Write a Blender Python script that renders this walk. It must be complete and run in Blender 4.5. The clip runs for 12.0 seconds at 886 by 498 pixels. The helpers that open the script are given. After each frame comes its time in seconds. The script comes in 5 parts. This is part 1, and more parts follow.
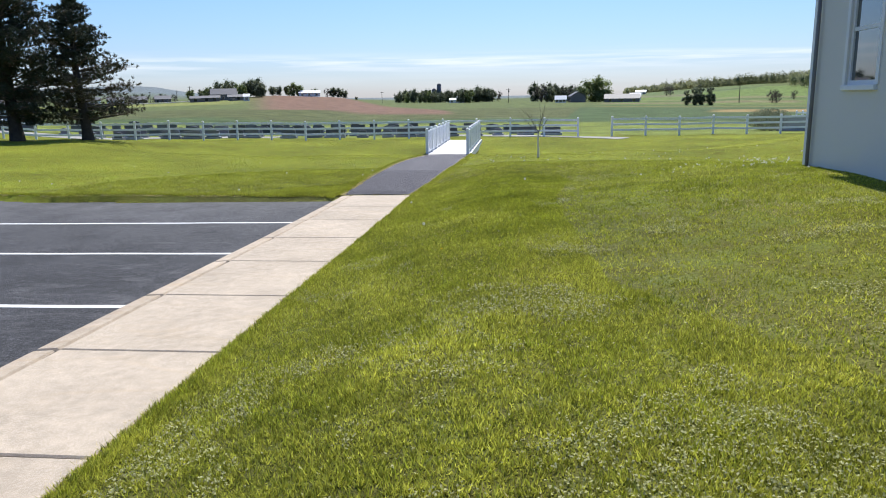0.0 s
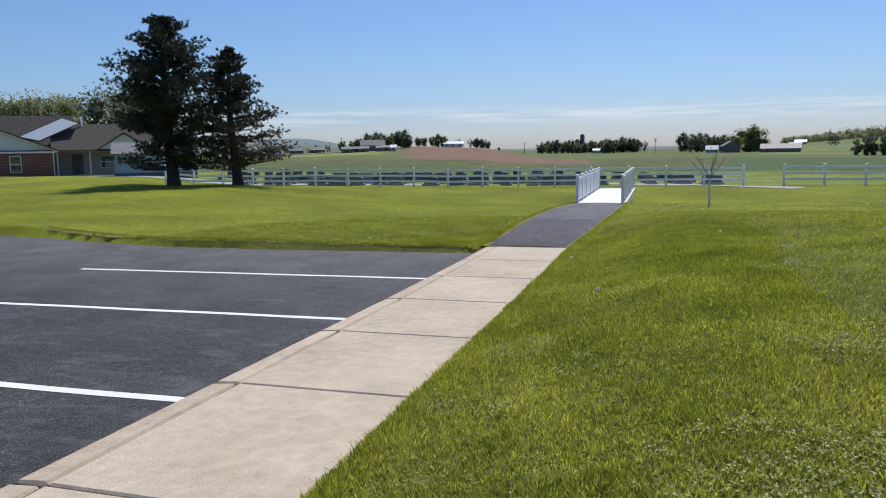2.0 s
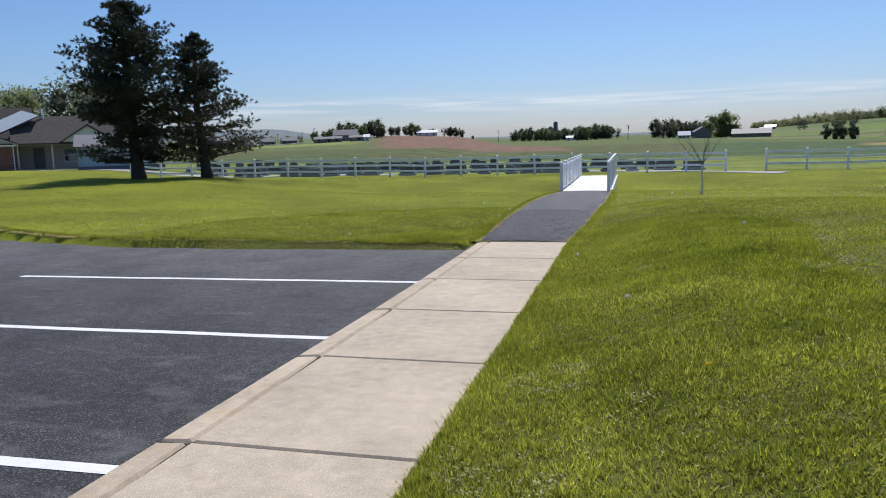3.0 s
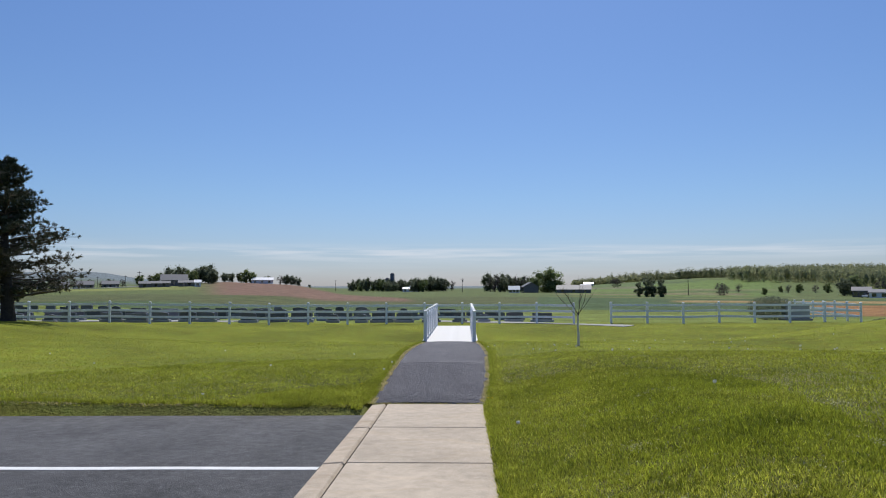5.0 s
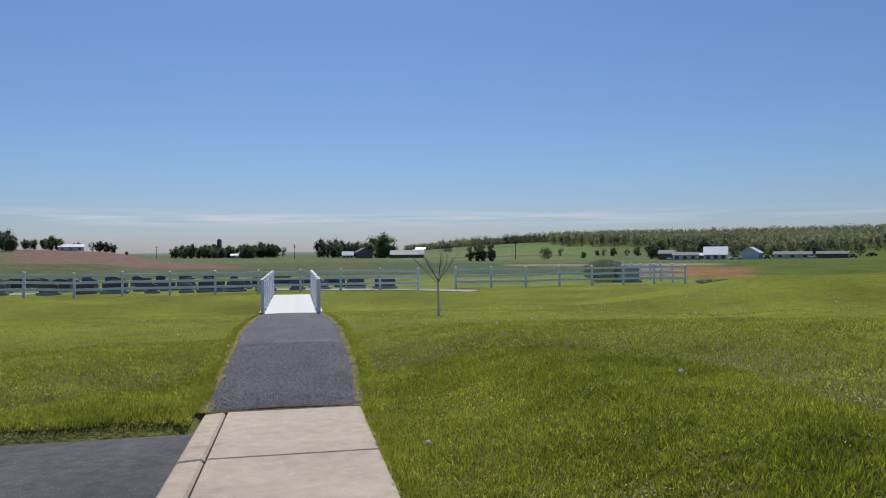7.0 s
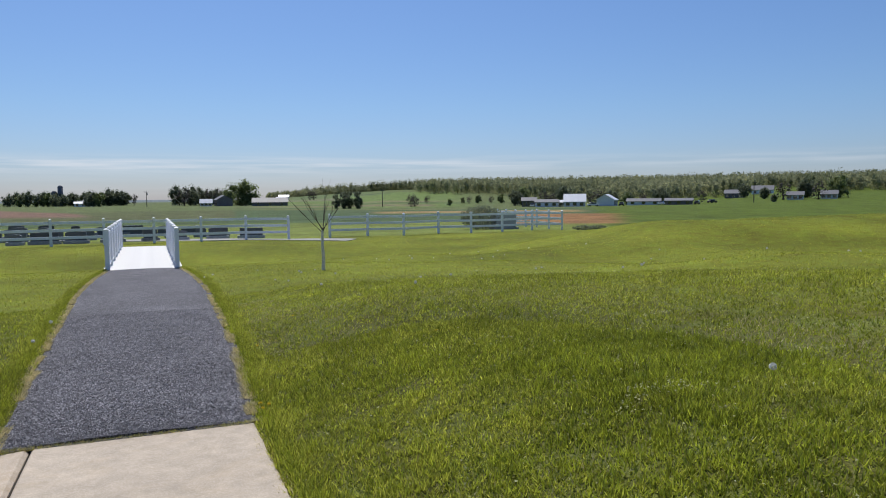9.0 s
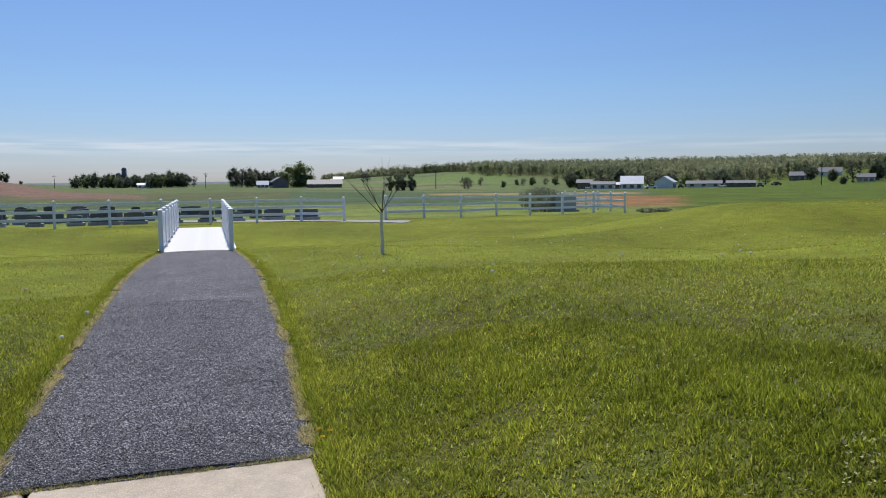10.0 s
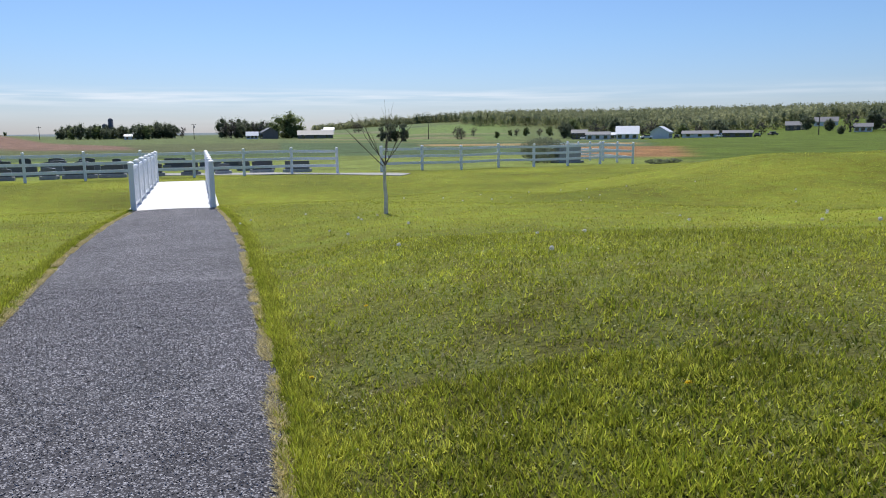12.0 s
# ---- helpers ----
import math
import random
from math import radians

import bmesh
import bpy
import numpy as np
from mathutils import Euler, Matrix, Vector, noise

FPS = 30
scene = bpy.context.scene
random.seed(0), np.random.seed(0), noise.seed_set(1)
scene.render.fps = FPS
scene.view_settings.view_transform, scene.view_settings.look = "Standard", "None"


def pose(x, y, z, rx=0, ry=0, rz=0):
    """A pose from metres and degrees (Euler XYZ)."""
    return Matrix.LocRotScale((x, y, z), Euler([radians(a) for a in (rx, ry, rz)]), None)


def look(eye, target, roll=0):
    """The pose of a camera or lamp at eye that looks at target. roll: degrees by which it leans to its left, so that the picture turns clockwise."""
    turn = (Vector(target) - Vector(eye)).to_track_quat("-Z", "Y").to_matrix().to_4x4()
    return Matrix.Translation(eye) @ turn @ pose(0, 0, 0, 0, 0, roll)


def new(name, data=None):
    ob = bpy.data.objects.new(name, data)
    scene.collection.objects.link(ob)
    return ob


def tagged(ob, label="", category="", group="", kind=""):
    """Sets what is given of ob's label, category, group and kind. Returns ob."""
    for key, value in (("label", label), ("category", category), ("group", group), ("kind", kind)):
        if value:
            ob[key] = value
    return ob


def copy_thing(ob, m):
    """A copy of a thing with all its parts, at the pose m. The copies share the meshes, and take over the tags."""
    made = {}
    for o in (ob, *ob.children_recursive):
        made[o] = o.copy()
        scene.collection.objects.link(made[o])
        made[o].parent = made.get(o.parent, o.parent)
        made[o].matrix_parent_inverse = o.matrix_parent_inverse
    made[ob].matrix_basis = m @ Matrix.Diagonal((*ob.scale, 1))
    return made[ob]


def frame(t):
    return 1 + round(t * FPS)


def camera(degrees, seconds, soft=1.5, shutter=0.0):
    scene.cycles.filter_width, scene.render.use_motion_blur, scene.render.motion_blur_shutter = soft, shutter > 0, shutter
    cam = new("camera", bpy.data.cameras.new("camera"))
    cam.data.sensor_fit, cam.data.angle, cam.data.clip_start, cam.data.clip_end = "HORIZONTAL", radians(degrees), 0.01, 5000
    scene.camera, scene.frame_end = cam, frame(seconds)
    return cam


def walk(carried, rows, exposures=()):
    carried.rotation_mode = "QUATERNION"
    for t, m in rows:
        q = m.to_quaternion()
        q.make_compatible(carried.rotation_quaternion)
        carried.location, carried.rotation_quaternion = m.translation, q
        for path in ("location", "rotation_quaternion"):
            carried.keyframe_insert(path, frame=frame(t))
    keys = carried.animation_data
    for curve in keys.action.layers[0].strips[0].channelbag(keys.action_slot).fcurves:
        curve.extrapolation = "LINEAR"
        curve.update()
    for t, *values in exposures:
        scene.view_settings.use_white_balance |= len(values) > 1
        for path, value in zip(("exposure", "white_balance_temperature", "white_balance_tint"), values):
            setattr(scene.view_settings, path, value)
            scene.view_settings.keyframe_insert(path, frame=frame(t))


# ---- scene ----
cam = camera(62.5, 12.0, soft=1.0)
PATH = [
    (0, (3.725, -16.355, 2.183), (3.53, -14.406, 1.776), -0.9),
    (0.5, (3.513, -15.822, 2.199), (3.07, -13.885, 1.972), -1.4),
    (1, (3.304, -15.107, 2.101), (2.864, -13.159, 1.981), -1.1),
    (1.5, (3.136, -14.473, 1.946), (2.619, -12.549, 1.77), 0.3),
    (2, (3.032, -13.834, 1.887), (2.465, -11.935, 1.62), -1.0),
    (2.5, (2.75, -13.259, 1.885), (2.198, -11.366, 1.553), -1.7),
    (3, (2.449, -12.64, 1.846), (1.948, -10.727, 1.548), -1.7),
    (3.5, (2.135, -12.189, 1.851), (1.821, -10.218, 1.712), -1.6),
    (3.7, (1.964, -11.959, 1.813), (1.795, -9.967, 1.757), -1.4),
    (5.3, (0.988, -10.085, 1.676), (0.945, -8.088, 1.782), -0.2),
    (5.5, (0.929, -9.815, 1.674), (0.902, -7.819, 1.781), -0.3),
    (6, (0.894, -9.151, 1.614), (0.932, -7.154, 1.705), -0.3),
    (6.5, (0.81, -8.493, 1.642), (1.051, -6.508, 1.664), -0.7),
    (7, (0.709, -7.801, 1.644), (1.104, -5.84, 1.651), -0.5),
    (7.5, (0.732, -6.91, 1.638), (1.414, -5.03, 1.668), -0.8),
    (7.7, (0.713, -6.679, 1.611), (1.45, -4.82, 1.639), -0.3),
    (9.3, (0.749, -4.727, 1.548), (1.478, -2.872, 1.376), -0.8),
    (9.5, (0.763, -4.465, 1.535), (1.465, -2.601, 1.352), -0.9),
    (10, (0.887, -3.878, 1.501), (1.494, -1.981, 1.314), -0.5),
    (10.5, (0.915, -3.224, 1.466), (1.454, -1.307, 1.273), -0.2),
    (11, (0.863, -2.609, 1.436), (1.332, -0.677, 1.219), 0.0),
    (11.5, (0.99, -2.016, 1.416), (1.37, -0.074, 1.131), 0.1),
    (12, (1.187, -1.565, 1.438), (1.808, 0.309, 1.119), -0.6),
]
walk(cam, [(t, look(eye, target, roll)) for t, eye, target, roll in PATH],
     exposures=[(0, 0.48), (1.0, 0.12), (2.0, 0.08), (3.5, 0.1), (5.5, -0.15), (7.0, -0.24), (7.7, -0.2), (9.5, -0.02), (11.0, 0.05), (12, 0.24)])

# ---- world and sun ----
SUN_EL, SUN_AZ = 56.0, 4.0
world = bpy.data.worlds.new("sky_world")
scene.world = world
world.use_nodes = True
wn, wl = world.node_tree.nodes, world.node_tree.links
wn.clear()
w_out = wn.new("ShaderNodeOutputWorld")
w_bg = wn.new("ShaderNodeBackground")
w_sky = wn.new("ShaderNodeTexSky")
w_sky.sky_type, w_sky.sun_disc = "NISHITA", False
w_sky.sun_elevation, w_sky.sun_rotation = radians(SUN_EL), radians(SUN_AZ)
w_sky.altitude, w_sky.air_density, w_sky.dust_density, w_sky.ozone_density = 300, 1.0, 0.7, 4.0
w_bg.inputs["Strength"].default_value = 0.091
# thin cirrus low over the horizon
w_tc = wn.new("ShaderNodeTexCoord")
w_sep = wn.new("ShaderNodeSeparateXYZ")
wl.new(w_tc.outputs["Generated"], w_sep.inputs[0])
w_map = wn.new("ShaderNodeMapping")
w_map.inputs["Scale"].default_value, w_map.inputs["Location"].default_value = (5.0, 5.0, 110.0), (3.7, 1.2, 0.4)
wl.new(w_tc.outputs["Generated"], w_map.inputs["Vector"])
w_noise = wn.new("ShaderNodeTexNoise")
w_noise.inputs["Scale"].default_value, w_noise.inputs["Detail"].default_value = 1.3, 6.0
wl.new(w_map.outputs[0], w_noise.inputs["Vector"])
w_ramp = wn.new("ShaderNodeValToRGB")
w_ramp.color_ramp.elements[0].position, w_ramp.color_ramp.elements[1].position = 0.40, 0.66
wl.new(w_noise.outputs[0], w_ramp.inputs[0])
w_band = wn.new("ShaderNodeValToRGB")
els = w_band.color_ramp.elements
els[0].position, els[0].color = 0.0, (0.05, 0.05, 0.05, 1)
els[1].position, els[1].color = 0.066, (0, 0, 0, 1)
for pos, val in ((0.03, 0.08), (0.038, 0.3), (0.045, 0.85), (0.051, 0.45), (0.057, 0.06)):
    e = els.new(pos)
    e.color = (val, val, val, 1)
wl.new(w_sep.outputs["Z"], w_band.inputs[0])
w_mul = wn.new("ShaderNodeMath")
w_mul.operation = "MULTIPLY"
wl.new(w_ramp.outputs[0], w_mul.inputs[0])
wl.new(w_band.outputs[0], w_mul.inputs[1])
w_mix = wn.new("ShaderNodeMix")
w_mix.data_type = "RGBA"
w_mix.inputs["B"].default_value = (8.6, 8.9, 9.6, 1)
w_side = wn.new("ShaderNodeMapRange")
w_side.inputs["From Min"].default_value, w_side.inputs["From Max"].default_value = 0.25, 0.6
w_side.inputs["To Min"].default_value, w_side.inputs["To Max"].default_value = 1.0, 0.35
wl.new(w_sep.outputs["X"], w_side.inputs[0])
w_thin = wn.new("ShaderNodeMath")
w_thin.operation = "MULTIPLY"
wl.new(w_mul.outputs[0], w_thin.inputs[0])
wl.new(w_side.outputs[0], w_thin.inputs[1])
wl.new(w_thin.outputs[0], w_mix.inputs["Factor"])
w_tint = wn.new("ShaderNodeMix")
w_tint.data_type, w_tint.blend_type = "RGBA", "MULTIPLY"
w_tint.inputs["Factor"].default_value = 1.0
w_grade = wn.new("ShaderNodeValToRGB")
ge = w_grade.color_ramp.elements
ge[0].position, ge[0].color = 0.0, (0.745, 0.80, 1.06, 1)
ge[1].position, ge[1].color = 0.6, (0.78, 0.98, 1.3, 1)
e = ge.new(0.12)
e.color = (0.755, 0.90, 1.11, 1)
wl.new(w_sep.outputs["Z"], w_grade.inputs[0])
wl.new(w_sky.outputs[0], w_tint.inputs["A"])
wl.new(w_grade.outputs[0], w_tint.inputs["B"])
wl.new(w_tint.outputs["Result"], w_mix.inputs["A"])
wl.new(w_mix.outputs["Result"], w_bg.inputs["Color"])
wl.new(w_bg.outputs[0], w_out.inputs["Surface"])

sun = new("sun", bpy.data.lights.new("sun", "SUN"))
sun.data.energy, sun.data.angle, sun.data.color = 4.1, radians(0.53), (1.0, 0.955, 0.88)
_az, _el = radians(SUN_AZ), radians(SUN_EL)
sun.matrix_world = look((math.sin(_az) * math.cos(_el) * 60, math.cos(_az) * math.cos(_el) * 60, math.sin(_el) * 60), (0, 0, 0))


# ---- materials ----
def mat(name, base, rough=0.8, metal=0.0, scale=8.0, vary=0.25, bump=0.0, fine=0.0, second=None, spec=0.3, random_vary=0.0, translucent=0.0, island=0.0, thickness=0.01):
    """A node material: base colour mottled at two scales, with bump."""
    m = bpy.data.materials.new(name)
    m.use_nodes = True
    n, l = m.node_tree.nodes, m.node_tree.links
    b = n["Principled BSDF"]
    b.inputs["Roughness"].default_value, b.inputs["Metallic"].default_value = rough, metal
    b.inputs["Specular IOR Level"].default_value = spec
    tc = n.new("ShaderNodeTexCoord")
    n1 = n.new("ShaderNodeTexNoise")
    n1.inputs["Scale"].default_value, n1.inputs["Detail"].default_value = scale, 5
    l.new(tc.outputs["Object"], n1.inputs["Vector"])
    n2 = n.new("ShaderNodeTexNoise")
    n2.inputs["Scale"].default_value, n2.inputs["Detail"].default_value = scale * 14, 3
    l.new(tc.outputs["Object"], n2.inputs["Vector"])
    add = n.new("ShaderNodeMath")
    add.operation = "MULTIPLY_ADD"
    add.inputs[1].default_value = 0.5
    l.new(n2.outputs[0], add.inputs[0])
    half = n.new("ShaderNodeMath")
    half.operation = "MULTIPLY"
    half.inputs[1].default_value = 0.5
    l.new(n1.outputs[0], half.inputs[0])
    l.new(half.outputs[0], add.inputs[2])
    ramp = n.new("ShaderNodeValToRGB")
    e = ramp.color_ramp.elements
    sec = second or base
    e[0].position, e[1].position = 0.34, 0.66
    e[0].color = (*[c * (1 - vary) for c in base], 1)
    e[1].color = (*[min(1, c * (1 + vary)) for c in sec], 1)
    l.new(add.outputs[0], ramp.inputs[0])
    colour = ramp.outputs[0]
    if random_vary or island:
        hs = n.new("ShaderNodeHueSaturation")
        mr = n.new("ShaderNodeMapRange")
        amount = random_vary or island
        mr.inputs["To Min"].default_value, mr.inputs["To Max"].default_value = 1 - amount, 1 + amount
        if island:
            g = n.new("ShaderNodeNewGeometry")
            l.new(g.outputs["Random Per Island"], mr.inputs["Value"])
        else:
            g = n.new("ShaderNodeObjectInfo")
            l.new(g.outputs["Random"], mr.inputs["Value"])
        l.new(mr.outputs[0], hs.inputs["Value"])
        l.new(colour, hs.inputs["Color"])
        colour = hs.outputs[0]
    l.new(colour, b.inputs["Base Color"])
    if bump:
        bp = n.new("ShaderNodeBump")
        bp.inputs["Strength"].default_value, bp.inputs["Distance"].default_value = bump, thickness
        l.new(n2.outputs[0], bp.inputs["Height"])
        l.new(bp.outputs[0], b.inputs["Normal"])
    if translucent:
        tr = n.new("ShaderNodeBsdfTranslucent")
        l.new(colour, tr.inputs["Color"])
        mx = n.new("ShaderNodeMixShader")
        mx.inputs[0].default_value = translucent
        l.new(b.outputs[0], mx.inputs[1])
        l.new(tr.outputs[0], mx.inputs[2])
        l.new(mx.outputs[0], n["Material Output"].inputs["Surface"])
    return m


def glass_mat(name, tint):
    m = bpy.data.materials.new(name)
    m.use_nodes = True
    b = m.node_tree.nodes["Principled BSDF"]
    b.inputs["Base Color"].default_value = (*tint, 1)
    b.inputs["Roughness"].default_value, b.inputs["Specular IOR Level"].default_value = 0.03, 1.0
    b.inputs["Coat Weight"].default_value = 1.0
    b.inputs["Coat Roughness"].default_value = 0.02
    return m


def turf_mat():
    """Ground sheet: crops and painted far haze come from the sheet's colour attribute; mottled at three scales."""
    m = bpy.data.materials.new("turf")
    m.use_nodes = True
    n, l = m.node_tree.nodes, m.node_tree.links
    b = n["Principled BSDF"]
    b.inputs["Roughness"].default_value, b.inputs["Specular IOR Level"].default_value = 0.9, 0.1
    at = n.new("ShaderNodeAttribute")
    at.attribute_name = "crop_and_haze"
    tc = n.new("ShaderNodeTexCoord")
    values = []
    for sc, de, lo, hi in ((0.22, 4, 0.62, 1.38), (2.3, 5, 0.72, 1.28), (26.0, 4, 0.6, 1.4)):
        t = n.new("ShaderNodeTexNoise")
        t.inputs["Scale"].default_value, t.inputs["Detail"].default_value = sc, de
        l.new(tc.outputs["Object"], t.inputs["Vector"])
        r = n.new("ShaderNodeMapRange")
        r.inputs["From Min"].default_value, r.inputs["From Max"].default_value = 0.25, 0.75
        r.inputs["To Min"].default_value, r.inputs["To Max"].default_value = lo, hi
        l.new(t.outputs[0], r.inputs[0])
        values.append((t, r))
    p1 = n.new("ShaderNodeMath")
    p1.operation = "MULTIPLY"
    l.new(values[0][1].outputs[0], p1.inputs[0])
    l.new(values[1][1].outputs[0], p1.inputs[1])
    p2 = n.new("ShaderNodeMath")
    p2.operation = "MULTIPLY"
    l.new(p1.outputs[0], p2.inputs[0])
    l.new(values[2][1].outputs[0], p2.inputs[1])
    hs = n.new("ShaderNodeHueSaturation")
    l.new(at.outputs["Color"], hs.inputs["Color"])
    l.new(p2.outputs[0], hs.inputs["Value"])
    hr = n.new("ShaderNodeMapRange")
    hr.inputs["From Min"].default_value, hr.inputs["From Max"].default_value = 0.3, 0.7
    hr.inputs["To Min"].default_value, hr.inputs["To Max"].default_value = 0.475, 0.515
    l.new(values[1][0].outputs[0], hr.inputs[0])
    l.new(hr.outputs[0], hs.inputs["Hue"])
    l.new(hs.outputs[0], b.inputs["Base Color"])
    bp = n.new("ShaderNodeBump")
    bp.inputs["Strength"].default_value, bp.inputs["Distance"].default_value = 0.8, 0.05
    l.new(values[2][0].outputs[0], bp.inputs["Height"])
    l.new(bp.outputs[0], b.inputs["Normal"])
    return m


def speckle_mat(name, base, light, amount, grain, rough, patches=0.2, bump=0.5, crack=0.0, stain=None, worn_from=None):
    """Stony surface: a binder colour with lighter grains at their real size, and broad worn patches."""
    m = bpy.data.materials.new(name)
    m.use_nodes = True
    n, l = m.node_tree.nodes, m.node_tree.links
    b = n["Principled BSDF"]
    b.inputs["Specular IOR Level"].default_value = 0.35
    tc = n.new("ShaderNodeTexCoord")
    vo = n.new("ShaderNodeTexVoronoi")
    vo.inputs["Scale"].default_value = grain
    l.new(tc.outputs["Object"], vo.inputs["Vector"])
    rp = n.new("ShaderNodeValToRGB")
    rp.color_ramp.elements[0].position = 1 - amount - 0.12
    rp.color_ramp.elements[1].position = min(1.0, 1 - amount + 0.2)
    rp.color_ramp.elements[0].color, rp.color_ramp.elements[1].color = (*base, 1), (*light, 1)
    bw = n.new("ShaderNodeSeparateColor")
    l.new(vo.outputs["Color"], bw.inputs[0])
    l.new(bw.outputs[0], rp.inputs[0])
    no = n.new("ShaderNodeTexNoise")
    no.inputs["Scale"].default_value, no.inputs["Detail"].default_value = 0.9, 7
    l.new(tc.outputs["Object"], no.inputs["Vector"])
    no2 = n.new("ShaderNodeTexNoise")
    no2.inputs["Scale"].default_value, no2.inputs["Detail"].default_value = 9.0, 6
    l.new(tc.outputs["Object"], no2.inputs["Vector"])
    ad = n.new("ShaderNodeMath")
    l.new(no.outputs[0], ad.inputs[0])
    l.new(no2.outputs[0], ad.inputs[1])
    mr = n.new("ShaderNodeMapRange")
    mr.inputs["From Min"].default_value, mr.inputs["From Max"].default_value = 0.65, 1.35
    mr.inputs["To Min"].default_value, mr.inputs["To Max"].default_value = 1 - patches, 1 + patches
    l.new(ad.outputs[0], mr.inputs[0])
    oi = n.new("ShaderNodeObjectInfo")
    om = n.new("ShaderNodeMapRange")
    om.inputs["To Min"].default_value, om.inputs["To Max"].default_value = 0.94, 1.06
    l.new(oi.outputs["Random"], om.inputs[0])
    mm = n.new("ShaderNodeMath")
    mm.operation = "MULTIPLY"
    l.new(mr.outputs[0], mm.inputs[0])
    l.new(om.outputs[0], mm.inputs[1])
    colour = rp.outputs[0]
    if crack:
        sc = n.new("ShaderNodeTexNoise")
        sc.inputs["Scale"].default_value, sc.inputs["Detail"].default_value = 1.5, 9
        sc.inputs["Distortion"].default_value = 2.2
        mp = n.new("ShaderNodeMapping")
        mp.inputs["Scale"].default_value = (0.55, 1.5, 1.0)
        mp.inputs["Rotation"].default_value = (0, 0, 0.35)
        l.new(tc.outputs["Object"], mp.inputs["Vector"])
        l.new(mp.outputs[0], sc.inputs["Vector"])
        sr = n.new("ShaderNodeMapRange")
        sr.inputs["From Min"].default_value, sr.inputs["From Max"].default_value = 0.54, 0.72
        sr.inputs["To Max"].default_value = crack
        l.new(sc.outputs[0], sr.inputs[0])
        mxc = n.new("ShaderNodeMix")
        mxc.data_type = "RGBA"
        mxc.inputs["B"].default_value = (*(stain or light), 1)
        worn_amount = sr.outputs[0]
        if worn_from is not None:
            # the coat has worn off beyond this line, with a ragged edge
            sp = n.new("ShaderNodeSeparateXYZ")
            l.new(tc.outputs["Object"], sp.inputs[0])
            wob = n.new("ShaderNodeMath")
            wob.operation = "MULTIPLY_ADD"
            wob.inputs[1].default_value = 2.4
            l.new(no.outputs[0], wob.inputs[0])
            l.new(sp.outputs["Y"], wob.inputs[2])
            wr = n.new("ShaderNodeMapRange")
            wr.inputs["From Min"].default_value, wr.inputs["From Max"].default_value = worn_from, worn_from + 6.0
            wr.inputs["To Max"].default_value = 0.6
            l.new(wob.outputs[0], wr.inputs[0])
            both = n.new("ShaderNodeMath")
            both.operation = "MAXIMUM"
            l.new(sr.outputs[0], both.inputs[0])
            l.new(wr.outputs[0], both.inputs[1])
            worn_amount = both.outputs[0]
        l.new(worn_amount, mxc.inputs["Factor"])
        l.new(colour, mxc.inputs["A"])
        colour = mxc.outputs["Result"]
    hs = n.new("ShaderNodeHueSaturation")
    l.new(colour, hs.inputs["Color"])
    l.new(mm.outputs[0], hs.inputs["Value"])
    l.new(hs.outputs[0], b.inputs["Base Color"])
    b.inputs["Roughness"].default_value = rough
    bp = n.new("ShaderNodeBump")
    bp.inputs["Strength"].default_value, bp.inputs["Distance"].default_value = bump, 0.006
    l.new(vo.outputs["Distance"], bp.inputs["Height"])
    l.new(bp.outputs[0], b.inputs["Normal"])
    return m


M_TURF = turf_mat()
M_BLADE = mat("grass_blade", (0.305, 0.345, 0.036), 0.5, scale=1.1, vary=0.4, second=(0.46, 0.455, 0.075), translucent=0.52, island=0.58, spec=0.35)
M_LUSH = mat("lush_blade", (0.205, 0.255, 0.022), 0.5, scale=1.3, vary=0.4, second=(0.33, 0.36, 0.036), translucent=0.52, island=0.55, spec=0.35)
M_CLOVER = mat("clover_leaf", (0.42, 0.42, 0.18), 0.6, scale=5, vary=0.3, translucent=0.35, island=0.4, spec=0.4)
M_DRY = mat("dry_grass", (0.62, 0.53, 0.27), 0.8, scale=3, vary=0.3, island=0.3, translucent=0.25)
M_CONCRETE = speckle_mat("concrete", (0.44, 0.365, 0.275), (0.58, 0.50, 0.40), 0.35, 240.0, 0.9, 0.2, 0.3, crack=0.28, stain=(0.47, 0.36, 0.23))
M_KERB = speckle_mat("kerb_concrete", (0.45, 0.365, 0.27), (0.57, 0.49, 0.39), 0.3, 240.0, 0.9, 0.24, 0.25, crack=0.6, stain=(0.42, 0.32, 0.21))
M_JOINT = mat("joint_dirt", (0.045, 0.04, 0.032), 1.0, scale=20)
M_ASPHALT = speckle_mat("sealed_asphalt", (0.026, 0.0265, 0.029), (0.115, 0.115, 0.122), 0.2, 105.0, 0.8, 0.45, 0.8, crack=0.55, stain=(0.125, 0.123, 0.125), worn_from=-5.5)
M_CHIP = speckle_mat("chip_path", (0.050, 0.047, 0.054), (0.42, 0.41, 0.43), 0.21, 125.0, 0.85, 0.34, 1.0, crack=0.35, stain=(0.20, 0.19, 0.20))
M_STONE = mat("loose_chips", (0.17, 0.165, 0.175), 0.85, scale=40, vary=0.3, island=0.65)
M_LINE = mat("line_paint", (0.72, 0.72, 0.70), 0.7, scale=6, vary=0.14, bump=0.2)
M_VINYL = mat("white_vinyl", (0.78, 0.80, 0.82), 0.4, scale=2, vary=0.05, spec=0.4)
M_DECK = mat("pale_deck", (0.70, 0.69, 0.67), 0.7, scale=3, vary=0.08, bump=0.2)
M_ROAD = mat("lane_asphalt", (0.34, 0.33, 0.31), 0.9, scale=2, vary=0.15, bump=0.3)
M_GRANITE = mat("granite", (0.11, 0.115, 0.13), 0.45, scale=6, vary=0.2, random_vary=0.45, spec=0.4)
